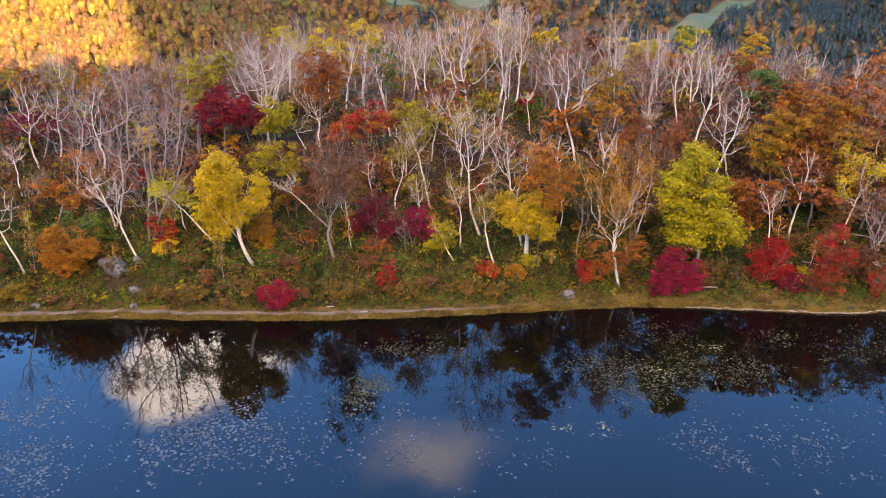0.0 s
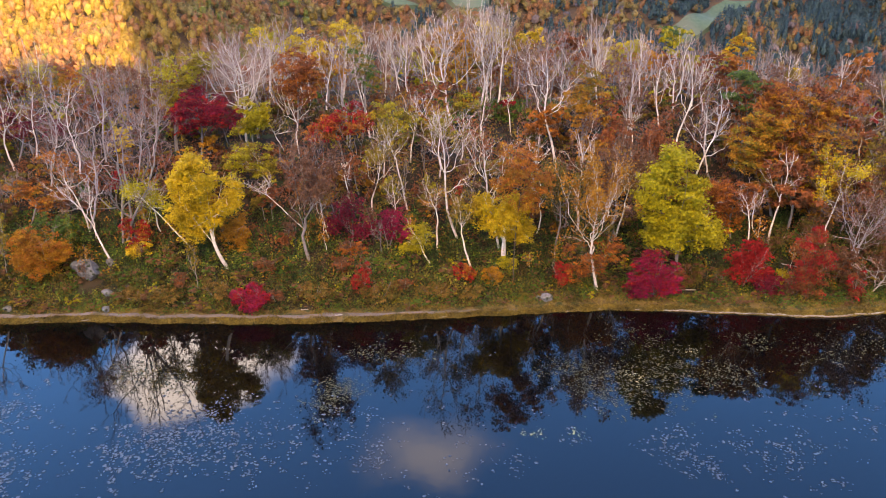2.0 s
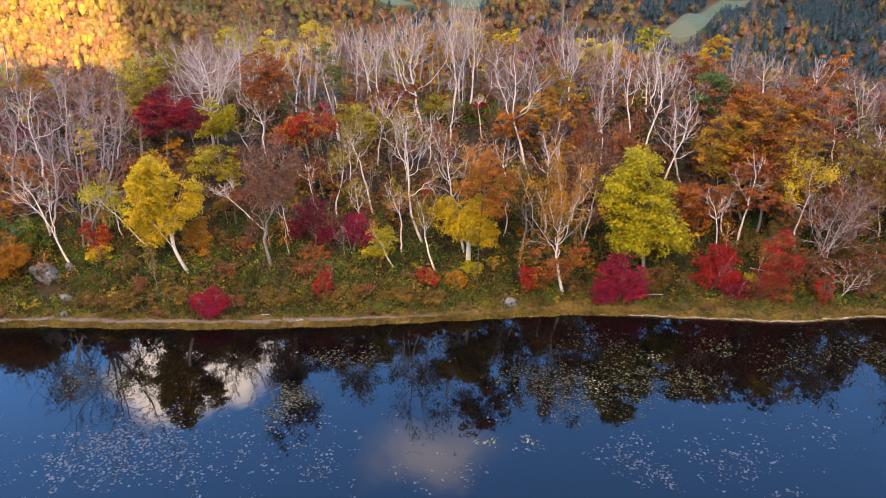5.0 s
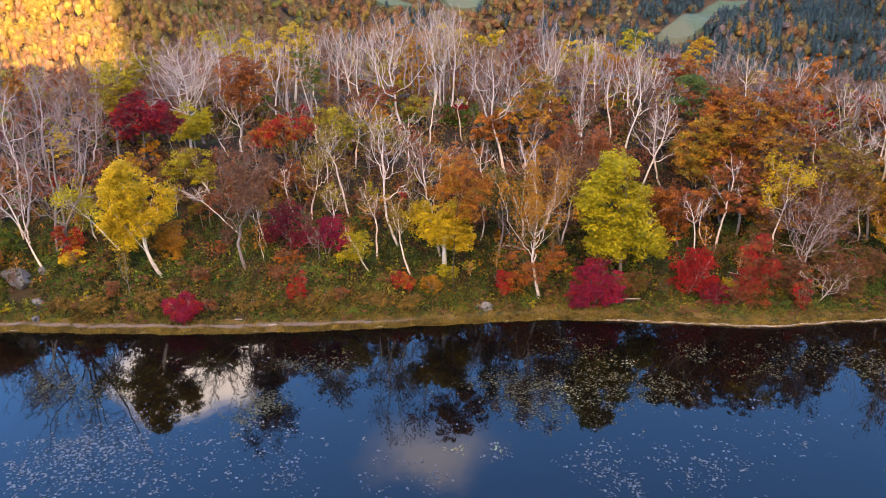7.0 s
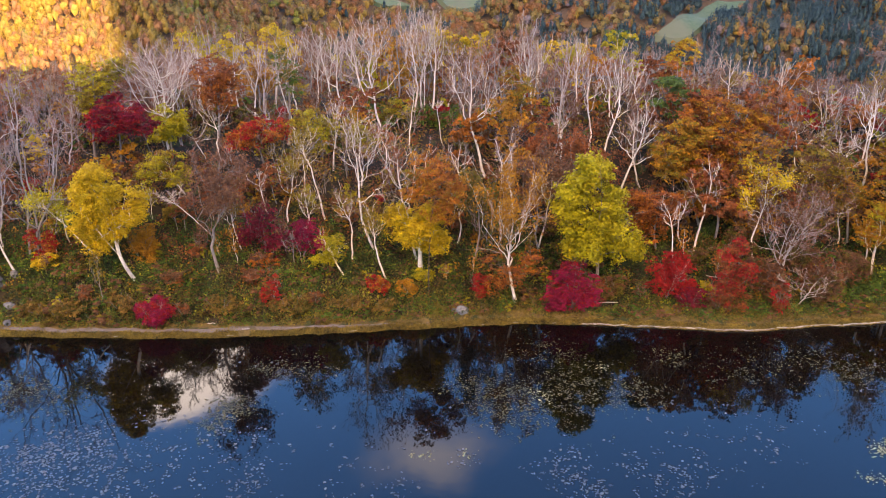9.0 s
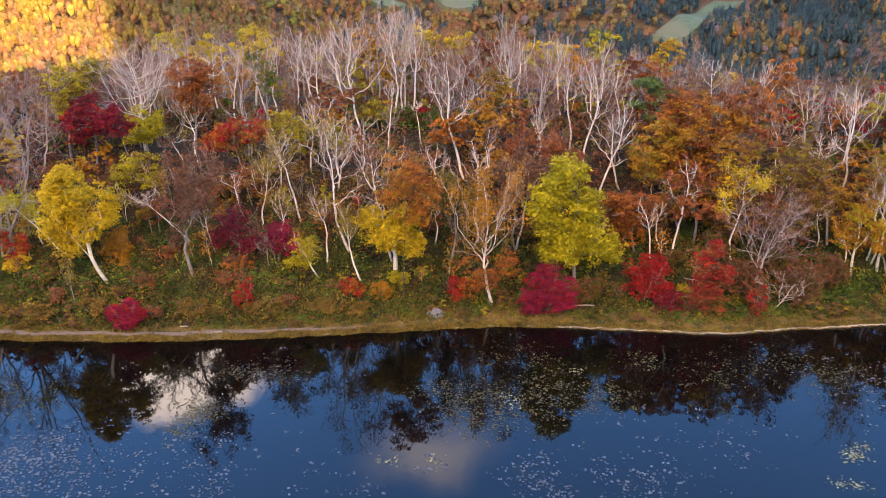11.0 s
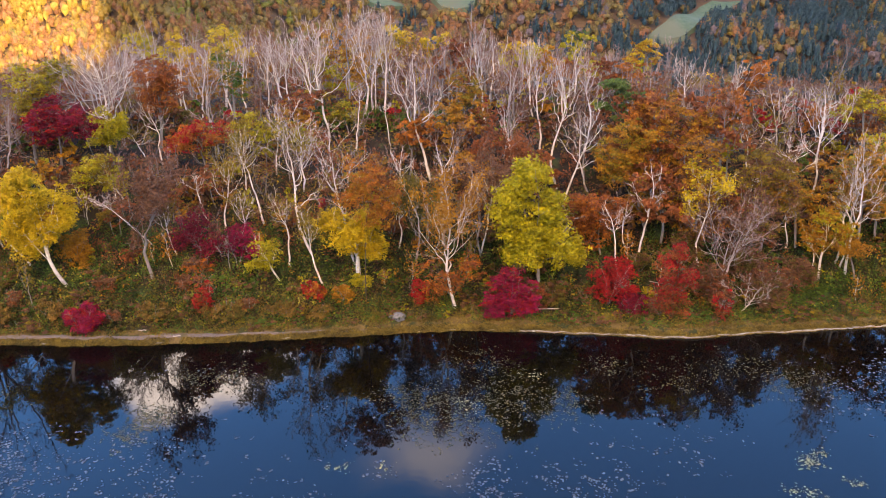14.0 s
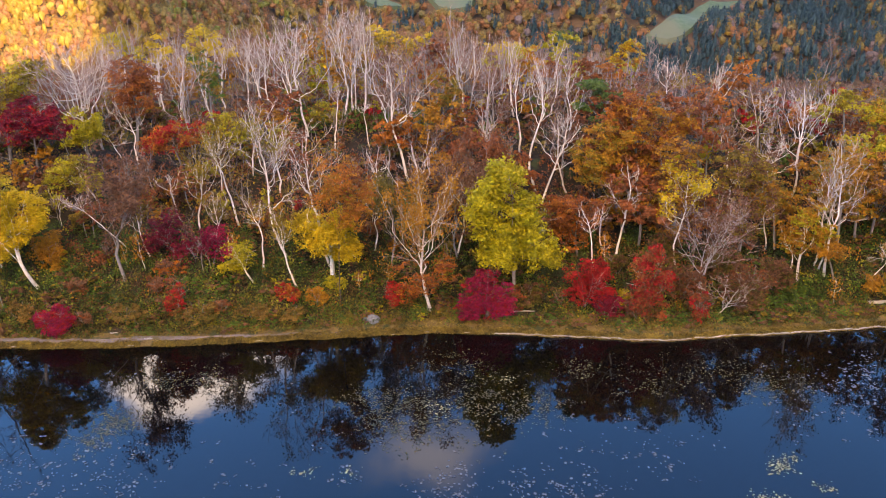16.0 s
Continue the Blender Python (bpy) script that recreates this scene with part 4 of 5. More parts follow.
leafy_tree(30.69, 59.08, [(-0.1, 0, 5.4, 0.75, 0.7, 1.2), (-0.45, 0, 4.2, 1.2, 1.1, 1.3), (0.5, -0.1, 3.3, 1.3, 1.2, 1.1), (-0.8, 0, 2.4, 1.4, 1.25, 1.3), (-0.1, -0.1, 1.3, 1.3, 1.17, 1.17)], "red", 3600, leaf=0.17, second="rust", share=0.5, label="tall dull red maple bush")
shrub(29.25, 60.27, 1.51, 1.3, "lemon", 600, label="yellow-green shrub between red bushes")
bare_tree(27.3, 62.67, 6.05, lean=(-1.42, 0), spread=0.18, fork=0.6, fine=1, twig="mauve", label="crooked white birch with fine grey twigs")
bare_tree(28.91, 63.64, 8.82, lean=(0.53, 0), spread=0.25, fork=0.42, fine=1, label="bright bare birch with spreading limbs")
leafy_tree(25.96, 64.23, [(-0.38, 0, 3.47, 1.72, 1.55, 1.52), (0.87, -0.1, 4.43, 1.08, 0.97, 0.89), (-1.39, 0, 4.43, 1.17, 1.05, 1.06)], "orange", 1950, second="rust", share=0.4, label="orange-red tree behind the scarlet bush")
bare_tree(34.9, 61.5, 7.8, lean=(2.6, 0), spread=0.45, fork=0.22, bark="pale", twig="mauve", fine=3, stems=4, arms=17, radius=0.12, name="tree", leaves="brown", count=1100, label="grey spreading bare tree with tangled branches")
bare_tree(36.4, 60.0, 3.0, lean=(0.8, 0), spread=0.75, fork=0.2, bark="pale", twig="white", fine=2, stems=2, arms=11, radius=0.08, name="tree", leaves="brown", count=200, label="low tangled grey bare tree")
bare_tree(33.60, 62.98, 8.17, lean=(-0.02, 0), spread=0.25, fork=0.45, fine=2, radius=0.085, leaves="gold", count=1200, label="birch with a thin yellowing crown")
shrub(33.5, 60.7, 3.4, 3.3, "brown", 1500, second="rust", share=0.4, label="withered brown bush round a birch stem")
shrub(38.6, 61.2, 4.2, 3.0, "rust", 1600, second="brown", share=0.5, label="rust-brown bush on the low bank")
shrub(34.38, 58.77, 1.74, 2.56, "red", 630, second="rust", share=0.5, label="small red shrub below the grey tree")
bare_tree(44.99, 63.52, 6.1, lean=(0.17, 0), spread=0.25, fork=0.5, fine=1, label="white birch on the low bank")
bare_tree(45.31, 63.08, 11.19, lean=(-0.67, 0), spread=0.2, fork=0.38, fine=3, arms=12, reach=0.55, leaves="amber", count=500, label="bright bare birch with a fan of limbs")
bare_tree(52.3, 63.6, 10.4, lean=(-0.6, 0), spread=0.3, fork=0.32, bark="grey", twig="mauve", fine=3, arms=13, leaves="brown", count=2600, name="tree", label="tall grey tree with withered brown leaves")
leafy_tree(56.0, 65.4, [(-0.6, 0, 7.6, 2.0, 1.8, 1.8), (1.2, 0, 6.2, 1.9, 1.7, 1.6), (-1.4, -0.1, 4.9, 1.7, 1.5, 1.4)], "amber", 3400, second="brown", share=0.45, label="amber and brown tree on the low bank")
bare_tree(42.54, 63.03, 4.33, lean=(-0.78, 0), spread=0.25, fork=0.6, fine=1, leaves="amber", count=700, label="birch sapling with amber leaves")
leafy_tree(43.03, 62.58, [(-0.09, 0, 5.49, 1.46, 1.31, 1.27), (0.98, -0.1, 4.33, 1.21, 1.09, 0.95), (-1.02, 0, 3.39, 1.13, 1.02, 0.96)], "lemon", 1900, leaf=0.18, bark="white", second="amber", share=0.5, label="birch with yellowing crown")
leafy_tree(46.01, 62.76, [(-0.78, 0, 2.92, 1.57, 1.42, 0.88), (-2.13, -0.1, 3.16, 1.13, 1.02, 0.79)], "amber", 1170, leaf=0.18, label="low amber tree on the bank")
bare_tree(48.68, 62.62, 3.31, lean=(1.71, 0), spread=0.4, fork=0.7, fine=1, label="birch leaning out from the bank")
bare_tree(44.72, 63.85, 8.01, lean=(1.11, 0), spread=0.22, fork=0.5, fine=1, label="tall leaning birch on the bank")
shrub(48.92, 62.31, 2.21, 1.74, "amber", 750, label="amber shrub near the far bank")
shrub(50.2, 61.77, 2.64, 3.05, "olive", 1050, label="olive shrub on the bank")

# the bank where the walk begins
shrub(-29.43, 59.14, 4.9, 4.1, "amber", 5200, second="orange", share=0.3, label="rounded amber-orange bush by the path")
bare_tree(-33.05, 58.99, 7.43, lean=(-1.68, 0), spread=0.23, fork=0.5, fine=1, label="white birch leaning over the shore")
bare_tree(-27.01, 63.06, 6.55, lean=(-1.42, 0), spread=0.28, fork=0.6, fine=1, leaves="orange", count=600, label="leaning birch with orange leaves")
leafy_tree(-29.05, 61.31, [(-0.06, 0, 2.22, 1.81, 1.63, 1.17), (1.66, -0.1, 1.73, 1.36, 1.22, 1)], "green", 1170, label="dark green shrubby tree on the bank")
leafy_tree(-32.04, 63.44, [(-0.26, 0, 3.47, 1.38, 1.24, 0.72), (1.99, -0.1, 3.23, 1.56, 1.41, 0.9), (2.78, 0, 2.49, 1.2, 1.08, 0.73)], "orange", 1170, second="amber", share=0.4, label="thin orange tree on the bank")
bare_tree(-35.97, 66.45, 4.75, lean=(-0.2, 0), spread=0.25, fork=0.6, fine=1, label="crooked bare birch in the wood")
bare_tree(-29.81, 69.32, 8.76, lean=(0.16, 0), spread=0.36, fork=0.35, fine=1, label="white fan-shaped bare birch")
bare_tree(-35.94, 70.19, 8.07, lean=(0.15, 0), spread=0.24, fork=0.4, fine=1, twig="mauve", label="bare birch with pinkish twigs")
bare_tree(-34.3, 71.16, 7.16, lean=(0.84, 0), spread=0.28, fork=0.4, fine=1, twig="mauve", leaves="olive", count=300, label="bare birch with a few olive leaves")
leafy_tree(-36.13, 71.26, [(0.02, 0, 3.91, 1.99, 1.8, 1.41), (3.46, -0.1, 3.66, 1.5, 1.35, 1.13)], "crimson", 1170, label="dull crimson tree in the wood")
shrub(-35.85, 58.21, 3.52, 2.98, "rust", 1350, label="rusty shrub by the path")
shrub(-33.44, 57.23, 2.63, 1.45, "olive", 900, label="olive shrub by the path")
shrub(-12.81, 56.79, 2.86, 2.18, "magenta", 2100, second="red", share=0.35, label="low purple-red maple bush by the path")
shrub(-4.36, 58.13, 1.29, 3.26, "red", 1050, second="rust", share=0.5, label="slender orange-red bush on the bank")
shrub(-5.26, 60.58, 2.63, 1.84, "orange", 750, second="brown", share=0.5, label="low rusty shrub beside the grey trunk")

# low growth between the larger plants
shrub(-15.64, 57.68, 2.05, 1.34, "tan", 713, second="moss", share=0.35, label="low tan mound of withered plants by the path")
shrub(-8.07, 57.63, 2.73, 1.29, "tan", 916, second="moss", share=0.35, label="low tan mound of withered plants by the path")
shrub(-2.85, 57.84, 3.19, 1.30, "tan", 1078, second="moss", share=0.35, label="low tan mound of withered plants by the path")
shrub(1.41, 58.19, 2.29, 1.26, "tan", 749, second="moss", share=0.35, label="low tan mound of withered plants by the path")
shrub(-19.43, 57.38, 2.64, 1.25, "tan", 854, second="moss", share=0.35, label="low tan mound of withered plants by the path")
shrub(-22.06, 57.58, 2.12, 1.25, "tan", 687, second="moss", share=0.35, label="low tan mound of withered plants by the path")
shrub(3.99, 58.42, 1.92, 1.12, "tan", 557, second="moss", share=0.35, label="low tan mound of withered plants by the path")
shrub(-11.02, 57.42, 1.28, 1.01, "brown", 335, second="rust", share=0.35, label="withered brown bush low on the bank")
shrub(-1.06, 58.54, 1.31, 1.16, "brown", 393, second="rust", share=0.35, label="withered brown bush low on the bank")
shrub(-6.07, 59.61, 1.96, 1.44, "brown", 735, second="rust", share=0.35, label="withered brown bush low on the bank")
shrub(-12.16, 59.54, 1.72, 1.16, "brown", 517, second="rust", share=0.35, label="withered brown bush low on the bank")
shrub(-18.63, 58.49, 1.54, 1.20, "brown", 479, second="rust", share=0.35, label="withered brown bush low on the bank")
shrub(29.79, 59.04, 2.33, 1.95, "brown", 1182, second="moss", share=0.35, label="tangled brown brush below the grey tree")
shrub(32.92, 60.89, 2.81, 2.45, "brown", 1789, second="moss", share=0.35, label="tangled brown brush below the grey tree")
shrub(34.77, 60.01, 2.37, 2.22, "brown", 1366, second="moss", share=0.35, label="tangled brown brush below the grey tree")
shrub(38.28, 60.45, 3.18, 2.96, "brown", 2446, second="moss", share=0.35, label="tangled brown brush below the grey tree")
shrub(40.91, 61.69, 3.25, 2.97, "brown", 2505, second="moss", share=0.35, label="tangled brown brush below the grey tree")
shrub(37.07, 62.61, 3.30, 2.72, "brown", 2336, second="moss", share=0.35, label="tangled brown brush below the grey tree")
shrub(28.76, 62.41, 2.06, 1.98, "moss", 1056, second="brown", share=0.35, label="dark olive brush between the red bushes")
shrub(32.65, 63.43, 2.93, 2.47, "moss", 1883, second="brown", share=0.35, label="dark olive brush between the red bushes")
shrub(17.78, 60.93, 1.60, 1.99, "moss", 829, second="brown", share=0.35, label="dark olive brush between the red bushes")
shrub(21.78, 60.77, 2.00, 1.98, "moss", 1030, second="brown", share=0.35, label="dark olive brush between the red bushes")

# half way up the bank
bare_tree(-16.23, 74.87, 9.39, lean=(-0.08, 0), spread=0.50, fork=0.36, arms=28, fine=6, reach=0.76, radius=0.14, label="large white bare birch with a fan-shaped crown")
leafy_tree(-15.23, 72.39, [(0.46, -0.6, 4.68, 1.46, 1.31, 1.17), (-0.61, -0.7, 3.05, 1.25, 1.13, 0.86), (0.89, -0.6, 3.59, 1.13, 1.02, 0.86)], "lemon", 2000, label="yellow-green tree round a white birch trunk")
leafy_tree(-20.12, 72.97, [(0.53, -0.6, 4.93, 2.34, 2.11, 1.62), (2.55, -0.7, 4.08, 1.86, 1.68, 1.41), (-0.96, -0.6, 3.51, 1.74, 1.56, 1.3)], "crimson", 4200, second="red", share=0.3, label="deep red maple half way up the bank")
leafy_tree(-22.56, 73.56, [(1.01, -0.6, 7.3, 2.0, 1.8, 1.63), (0.07, -0.7, 5.39, 1.66, 1.5, 1.12), (3.55, -0.6, 8.38, 1.4, 1.26, 1.08)], "lemon", 3200, second="olive", share=0.5, label="yellow-olive tree in the wood")
leafy_tree(-11.76, 74.24, [(0.57, -0.6, 7.7, 1.81, 1.63, 1.36), (0.62, -0.7, 5.56, 1.83, 1.64, 1.39), (1.89, -0.6, 6.63, 1.25, 1.13, 1.26)], "rust", 3600, second="orange", share=0.35, label="rust-red tree in the wood")
bare_tree(-11.2, 73.17, 6.13, lean=(-0.69, 0), spread=0.32, fork=0.5, fine=1, label="white birch with a bent trunk")
bare_tree(-12.68, 73.65, 3.38, lean=(-1.38, 0), spread=0.37, fork=0.5, fine=1, leaves="olive", count=200, label="small leaning birch in the wood")
leafy_tree(-13.03, 67.8, [(-2.09, -0.6, 2.59, 1.59, 1.43, 1.3), (-0.08, -0.7, 1.72, 1.35, 1.21, 1.2), (-0.44, -0.6, 3.43, 1.22, 1.09, 0.94)], "olive", 2000, bark="white", second="lemon", share=0.5, label="slanting birch with olive-yellow tufts")
bare_tree(-9.38, 63.41, 4.57, lean=(-4.39, 0), spread=0.34, fork=0.75, fine=1, label="slanting pale birch half way up")
leafy_tree(-7.07, 72, [(-0.91, -0.6, 3.48, 1.84, 1.66, 1.05), (0.98, -0.7, 4.05, 2.09, 1.88, 1.05), (-2.2, -0.6, 2.9, 1.35, 1.23, 0.83)], "red", 3000, second="orange", share=0.5, label="red and orange maple half way up")
bare_tree(-5, 76.29, 8.79, lean=(-1.56, 0), spread=0.17, fork=0.65, fine=1, label="tall slim white birch in the wood")
leafy_tree(-5.71, 76.48, [(0.01, 0, 7.32, 1.31, 1.18, 1.67), (1.15, -0.1, 5.54, 1.02, 0.92, 1.14)], "green", 1170, second="olive", share=0.5, label="dark green tree behind white stems")
bare_tree(-4.06, 64.61, 6.22, lean=(1.1, 0), spread=0.22, fork=0.5, fine=1, leaves="olive", count=420, label="thin birch with olive leaves")
leafy_tree(-4.27, 71.72, [(1.21, -0.6, 4.76, 1.51, 1.37, 1.1), (2.94, -0.7, 4.21, 1.4, 1.26, 1.0), (5.82, -0.6, 3.39, 1.52, 1.38, 1.12)], "olive", 2400, second="lemon", share=0.4, label="olive tree half way up the bank")
bare_tree(2.64, 79.24, 10.8, lean=(-0.34, 0), spread=0.27, fork=0.35, fine=4, arms=15, reach=0.6, label="tall white birch with many upright limbs")
bare_tree(1.59, 69.6, 6.93, lean=(-0.23, 0), spread=0.24, fork=0.5, fine=1, label="bare birch half way up")
bare_tree(6.83, 83.73, 9.94, lean=(-0.23, 0), spread=0.19, fork=0.3, stems=3, fine=3, reach=0.7, arms=12, label="cluster of tall upright white birches")
bare_tree(5.42, 76.43, 6.17, lean=(0.48, 0), spread=0.12, fork=0.8, fine=1, label="thin bent birch stem on the brow")
bare_tree(8.48, 77.85, 4.05, lean=(-0.28, 0), spread=0.16, fork=0.8, fine=1, label="thin broken birch stem")
bare_tree(9.02, 85.42, 6.83, lean=(1.47, 0), spread=0.21, fork=0.7, fine=1, label="slim curved birch on the brow")
leafy_tree(4.41, 79.93, [(0.04, 0, 2.22, 1.62, 1.46, 1.01), (-1.06, -0.1, 1.67, 1.08, 0.97, 0.72)], "olive", 910, second="lemon", share=0.4, label="low olive tree on the brow")
bare_tree(12.37, 72.27, 11.68, lean=(-1.72, 0), spread=0.25, fork=0.4, fine=3, label="tall white birch with a broad bare crown")
leafy_tree(15.4, 77.34, [(-0.24, 0, 5.88, 1.65, 1.49, 1.62), (-1.46, -0.1, 3.78, 1.46, 1.31, 1.27), (1.13, 0, 4.31, 1.25, 1.12, 1.36)], "olive", 1950, second="amber", share=0.5, label="olive-brown tree in the wood")
leafy_tree(17.94, 71.49, [(-0.51, 0, 4.64, 1.66, 1.49, 1.21), (-1.68, -0.1, 3.63, 1.28, 1.15, 0.94)], "rust", 1170, label="rusty tree in the wood")
bare_tree(22.2, 76.72, 8.23, lean=(-0.88, 0), spread=0.22, fork=0.4, fine=1, label="bare birch with upright limbs")
bare_tree(23.17, 70.92, 11.09, lean=(0.02, 0), spread=0.15, fork=0.5, fine=1, label="tall slim bare birch")
bare_tree(23.56, 68.48, 9.92, lean=(1.61, 0), spread=0.26, fork=0.4, fine=1, label="leaning bare birch with pinkish twigs")
leafy_tree(33.16, 68.22, [(-2.28, 0, 8.78, 2.01, 1.81, 1.29), (-3.87, -0.1, 6.91, 1.85, 1.67, 1.32), (-0.59, 0, 6.66, 2.13, 1.92, 1.5), (1.0, -0.1, 8.32, 1.37, 1.23, 1.2), (-2.66, 0, 4.73, 2.16, 1.95, 1.26), (0.74, -0.1, 4.01, 1.88, 1.7, 1.18), (-5.26, 0, 4.98, 1.41, 1.27, 1.08), (-3.36, 0, 4.41, 1.94, 1.63, 1.22), (0.61, 0, 3.8, 1.94, 1.63, 1.22), (-1.32, -0.2, 2.07, 1.94, 1.53, 1.22)], "amber", 11000, leaf=0.21, second="rust", share=0.45, label="large amber and rust-brown tree")
leafy_tree(31.85, 68.54, [(-1.45, 0, 8.82, 1.65, 1.49, 1.03), (-3.2, -0.1, 8.12, 1.11, 1, 0.78)], "orange", 1300, second="rust", share=0.5, label="orange-brown treetop in the wood")
leafy_tree(37.8, 71.11, [(-0.49, 0, 4.37, 0.97, 0.87, 1.39)], "lemon", 650, label="green-yellow tree in the wood")
leafy_tree(28.48, 70.32, [(-1.25, 0, 9.56, 1.4, 1.26, 0.22), (-0.07, -0.1, 8.71, 1.31, 1.18, 0.22), (-1.47, 0, 7.85, 1.23, 1.1, 0.22), (-0.45, -0.1, 6.9, 0.76, 0.69, 0.27)], "pine", 2200, bark="dark", leaf=0.19, clump=0.2, label="green pine rising over the wood", name="pine_tree")
bare_tree(44.05, 77.73, 6.43, lean=(-0.43, 0), spread=0.37, fork=0.35, fine=1, stems=2, label="white bare birches in the wood")
bare_tree(46.2, 73.91, 7.74, lean=(-0.38, 0), spread=0.35, fork=0.35, fine=1, label="leaning white bare birch")
bare_tree(40.42, 73.62, 5.21, lean=(-1.17, 0), spread=0.29, fork=0.4, fine=1, label="crooked bare birch in the wood")
bare_tree(41.61, 69.2, 6.52, lean=(0.16, 0), spread=0.26, fork=0.6, fine=1, label="slanting white birch in the wood")
bare_tree(45.12, 70.91, 9.75, lean=(-0.74, 0), spread=0.26, fork=0.4, fine=1, label="bare birch with a tall pale crown")
leafy_tree(51.15, 72.63, [(-2.27, 0, 7.76, 1.42, 1.28, 0.97), (-3.74, -0.1, 6.79, 1.05, 0.94, 0.98)], "olive", 1300, second="lemon", share=0.5, label="yellow-olive tree in the wood")
leafy_tree(53.78, 72.91, [(-2.42, 0, 6.82, 1.43, 1.29, 0.99), (-1.25, -0.1, 5.84, 1.25, 1.12, 0.91)], "lemon", 1170, second="amber", share=0.4, label="yellow tree in the wood")
leafy_tree(50.46, 66.96, [(-1.22, 0, 5.86, 1.98, 1.78, 1.56), (0.54, -0.1, 3.95, 1.82, 1.64, 1.33)], "amber", 2210, second="rust", share=0.4, label="amber-brown tree on the bank")
leafy_tree(41.9, 65.12, [(-1.37, 0, 5.76, 1.49, 1.34, 1.11), (0.18, -0.1, 4.36, 1.24, 1.12, 1.04), (-2.03, 0, 4.36, 1.24, 1.12, 0.96)], "amber", 1690, second="olive", share=0.4, label="amber-olive tree on the bank")
bare_tree(42.25, 69.31, 6.12, lean=(0.55, 0), spread=0.19, fork=0.6, fine=1, label="slanting white birch in the wood")

# treetops along the brow
leafy_tree(-15.94, 84, [(-0.01, 0, 7.16, 1.43, 1.29, 0.9), (1.52, -0.1, 6.07, 1.22, 1.09, 0.71)], "lemon", 1040, bark="white", second="gold", share=0.4, label="yellow birch on the brow")
leafy_tree(-12.99, 86, [(0.66, 0, 6.77, 1.24, 1.12, 1.13), (-0.01, -0.1, 5.66, 1.02, 0.92, 0.62)], "gold", 910, bark="white", label="golden birch on the brow")
leafy_tree(-8.58, 86, [(0.55, 0, 7.16, 1.68, 1.52, 1.02), (1.31, -0.1, 6.05, 1.24, 1.12, 0.72)], "gold", 1040, bark="white", label="golden birch on the brow")
bare_tree(-11.48, 81.86, 6.84, lean=(0.11, 0), spread=0.2, fork=0.6, fine=1, label="slim birch on the brow")
bare_tree(-2.57, 84, 8.62, lean=(0.15, 0), spread=0.26, fork=0.4, fine=1, stems=2, label="pale birches on the brow")
leafy_tree(21.62, 92, [(-0.84, 0, 3.7, 1.58, 1.42, 0.78), (0.62, -0.1, 4.61, 1.58, 1.42, 0.89)], "lemon", 1040, label="yellow tree on the brow")
leafy_tree(36.11, 96, [(-0.62, 0, 5.13, 1.39, 1.25, 1.04), (-1.74, -0.1, 3.87, 1.14, 1.03, 0.7), (0.46, 0, 4, 1.02, 0.91, 0.7)], "amber", 1170, leaf=0.24, second="gold", share=0.5, label="orange-gold treetop over the wood")
leafy_tree(30.4, 102, [(-1.09, 0, 6.84, 1.47, 1.32, 0.73)], "pine", 650, bark="dark", label="dark pine on the brow", name="pine_tree")
leafy_tree(9.86, 92, [(-0.66, 0, 5.96, 1.57, 1.41, 0.77), (1.17, -0.1, 4.77, 1.46, 1.31, 0.78)], "olive", 910, second="amber", share=0.4, label="olive tree on the brow")

# tall bare birches along the brow
bare_tree(-4.44, 85.34, 7.9, lean=(1.29, 0), spread=0.21, fork=0.36, fine=2, arms=9, reach=0.6, label="tall upright pale birch on the brow of the bank")
bare_tree(-1.64, 83.34, 7.65, lean=(-0.2, 0), spread=0.2, fork=0.36, fine=2, arms=9, reach=0.6, label="tall upright pale birch on the brow of the bank")
bare_tree(0.2, 85.15, 7.61, lean=(-0.56, 0), spread=0.18, fork=0.36, fine=2, arms=9, reach=0.6, label="tall upright pale birch on the brow of the bank")
bare_tree(5.72, 82.95, 10.23, lean=(-0.33, 0), spread=0.13, fork=0.36, fine=2, arms=9, reach=0.6, label="tall upright pale birch on the brow of the bank")
bare_tree(7.4, 83.93, 9.7, lean=(0.44, 0), spread=0.12, fork=0.36, fine=2, arms=9, reach=0.6, label="tall upright pale birch on the brow of the bank")
bare_tree(17.45, 82.02, 8.74, lean=(-0.96, 0), spread=0.22, fork=0.36, fine=2, arms=9, reach=0.6, label="tall upright pale birch on the brow of the bank")
bare_tree(22.26, 84.33, 7.85, lean=(-0.28, 0), spread=0.18, fork=0.36, fine=2, arms=9, reach=0.6, label="tall upright pale birch on the brow of the bank")
bare_tree(24.96, 81.81, 6.9, lean=(-1.13, 0), spread=0.22, fork=0.36, fine=2, arms=9, reach=0.6, label="tall upright pale birch on the brow of the bank")
bare_tree(-9.68, 81.16, 7.59, lean=(1.08, 0), spread=0.18, fork=0.36, fine=2, arms=9, reach=0.6, label="tall upright pale birch on the brow of the bank")
bare_tree(-5.99, 84.03, 7.71, lean=(0.67, 0), spread=0.17, fork=0.36, fine=2, arms=9, reach=0.6, label="tall upright pale birch on the brow of the bank")
bare_tree(27.11, 80.02, 6.8, lean=(-0.14, 0), spread=0.24, fork=0.36, fine=2, arms=9, reach=0.6, label="tall upright pale birch on the brow of the bank")
bare_tree(42.22, 82.51, 6.13, lean=(-0.5, 0), spread=0.27, fork=0.36, fine=2, arms=9, reach=0.6, label="tall upright pale birch on the brow of the bank")
bare_tree(37.24, 84.85, 5.4, lean=(-0.21, 0), spread=0.31, fork=0.36, fine=2, arms=9, reach=0.6, label="tall upright pale birch on the brow of the bank")
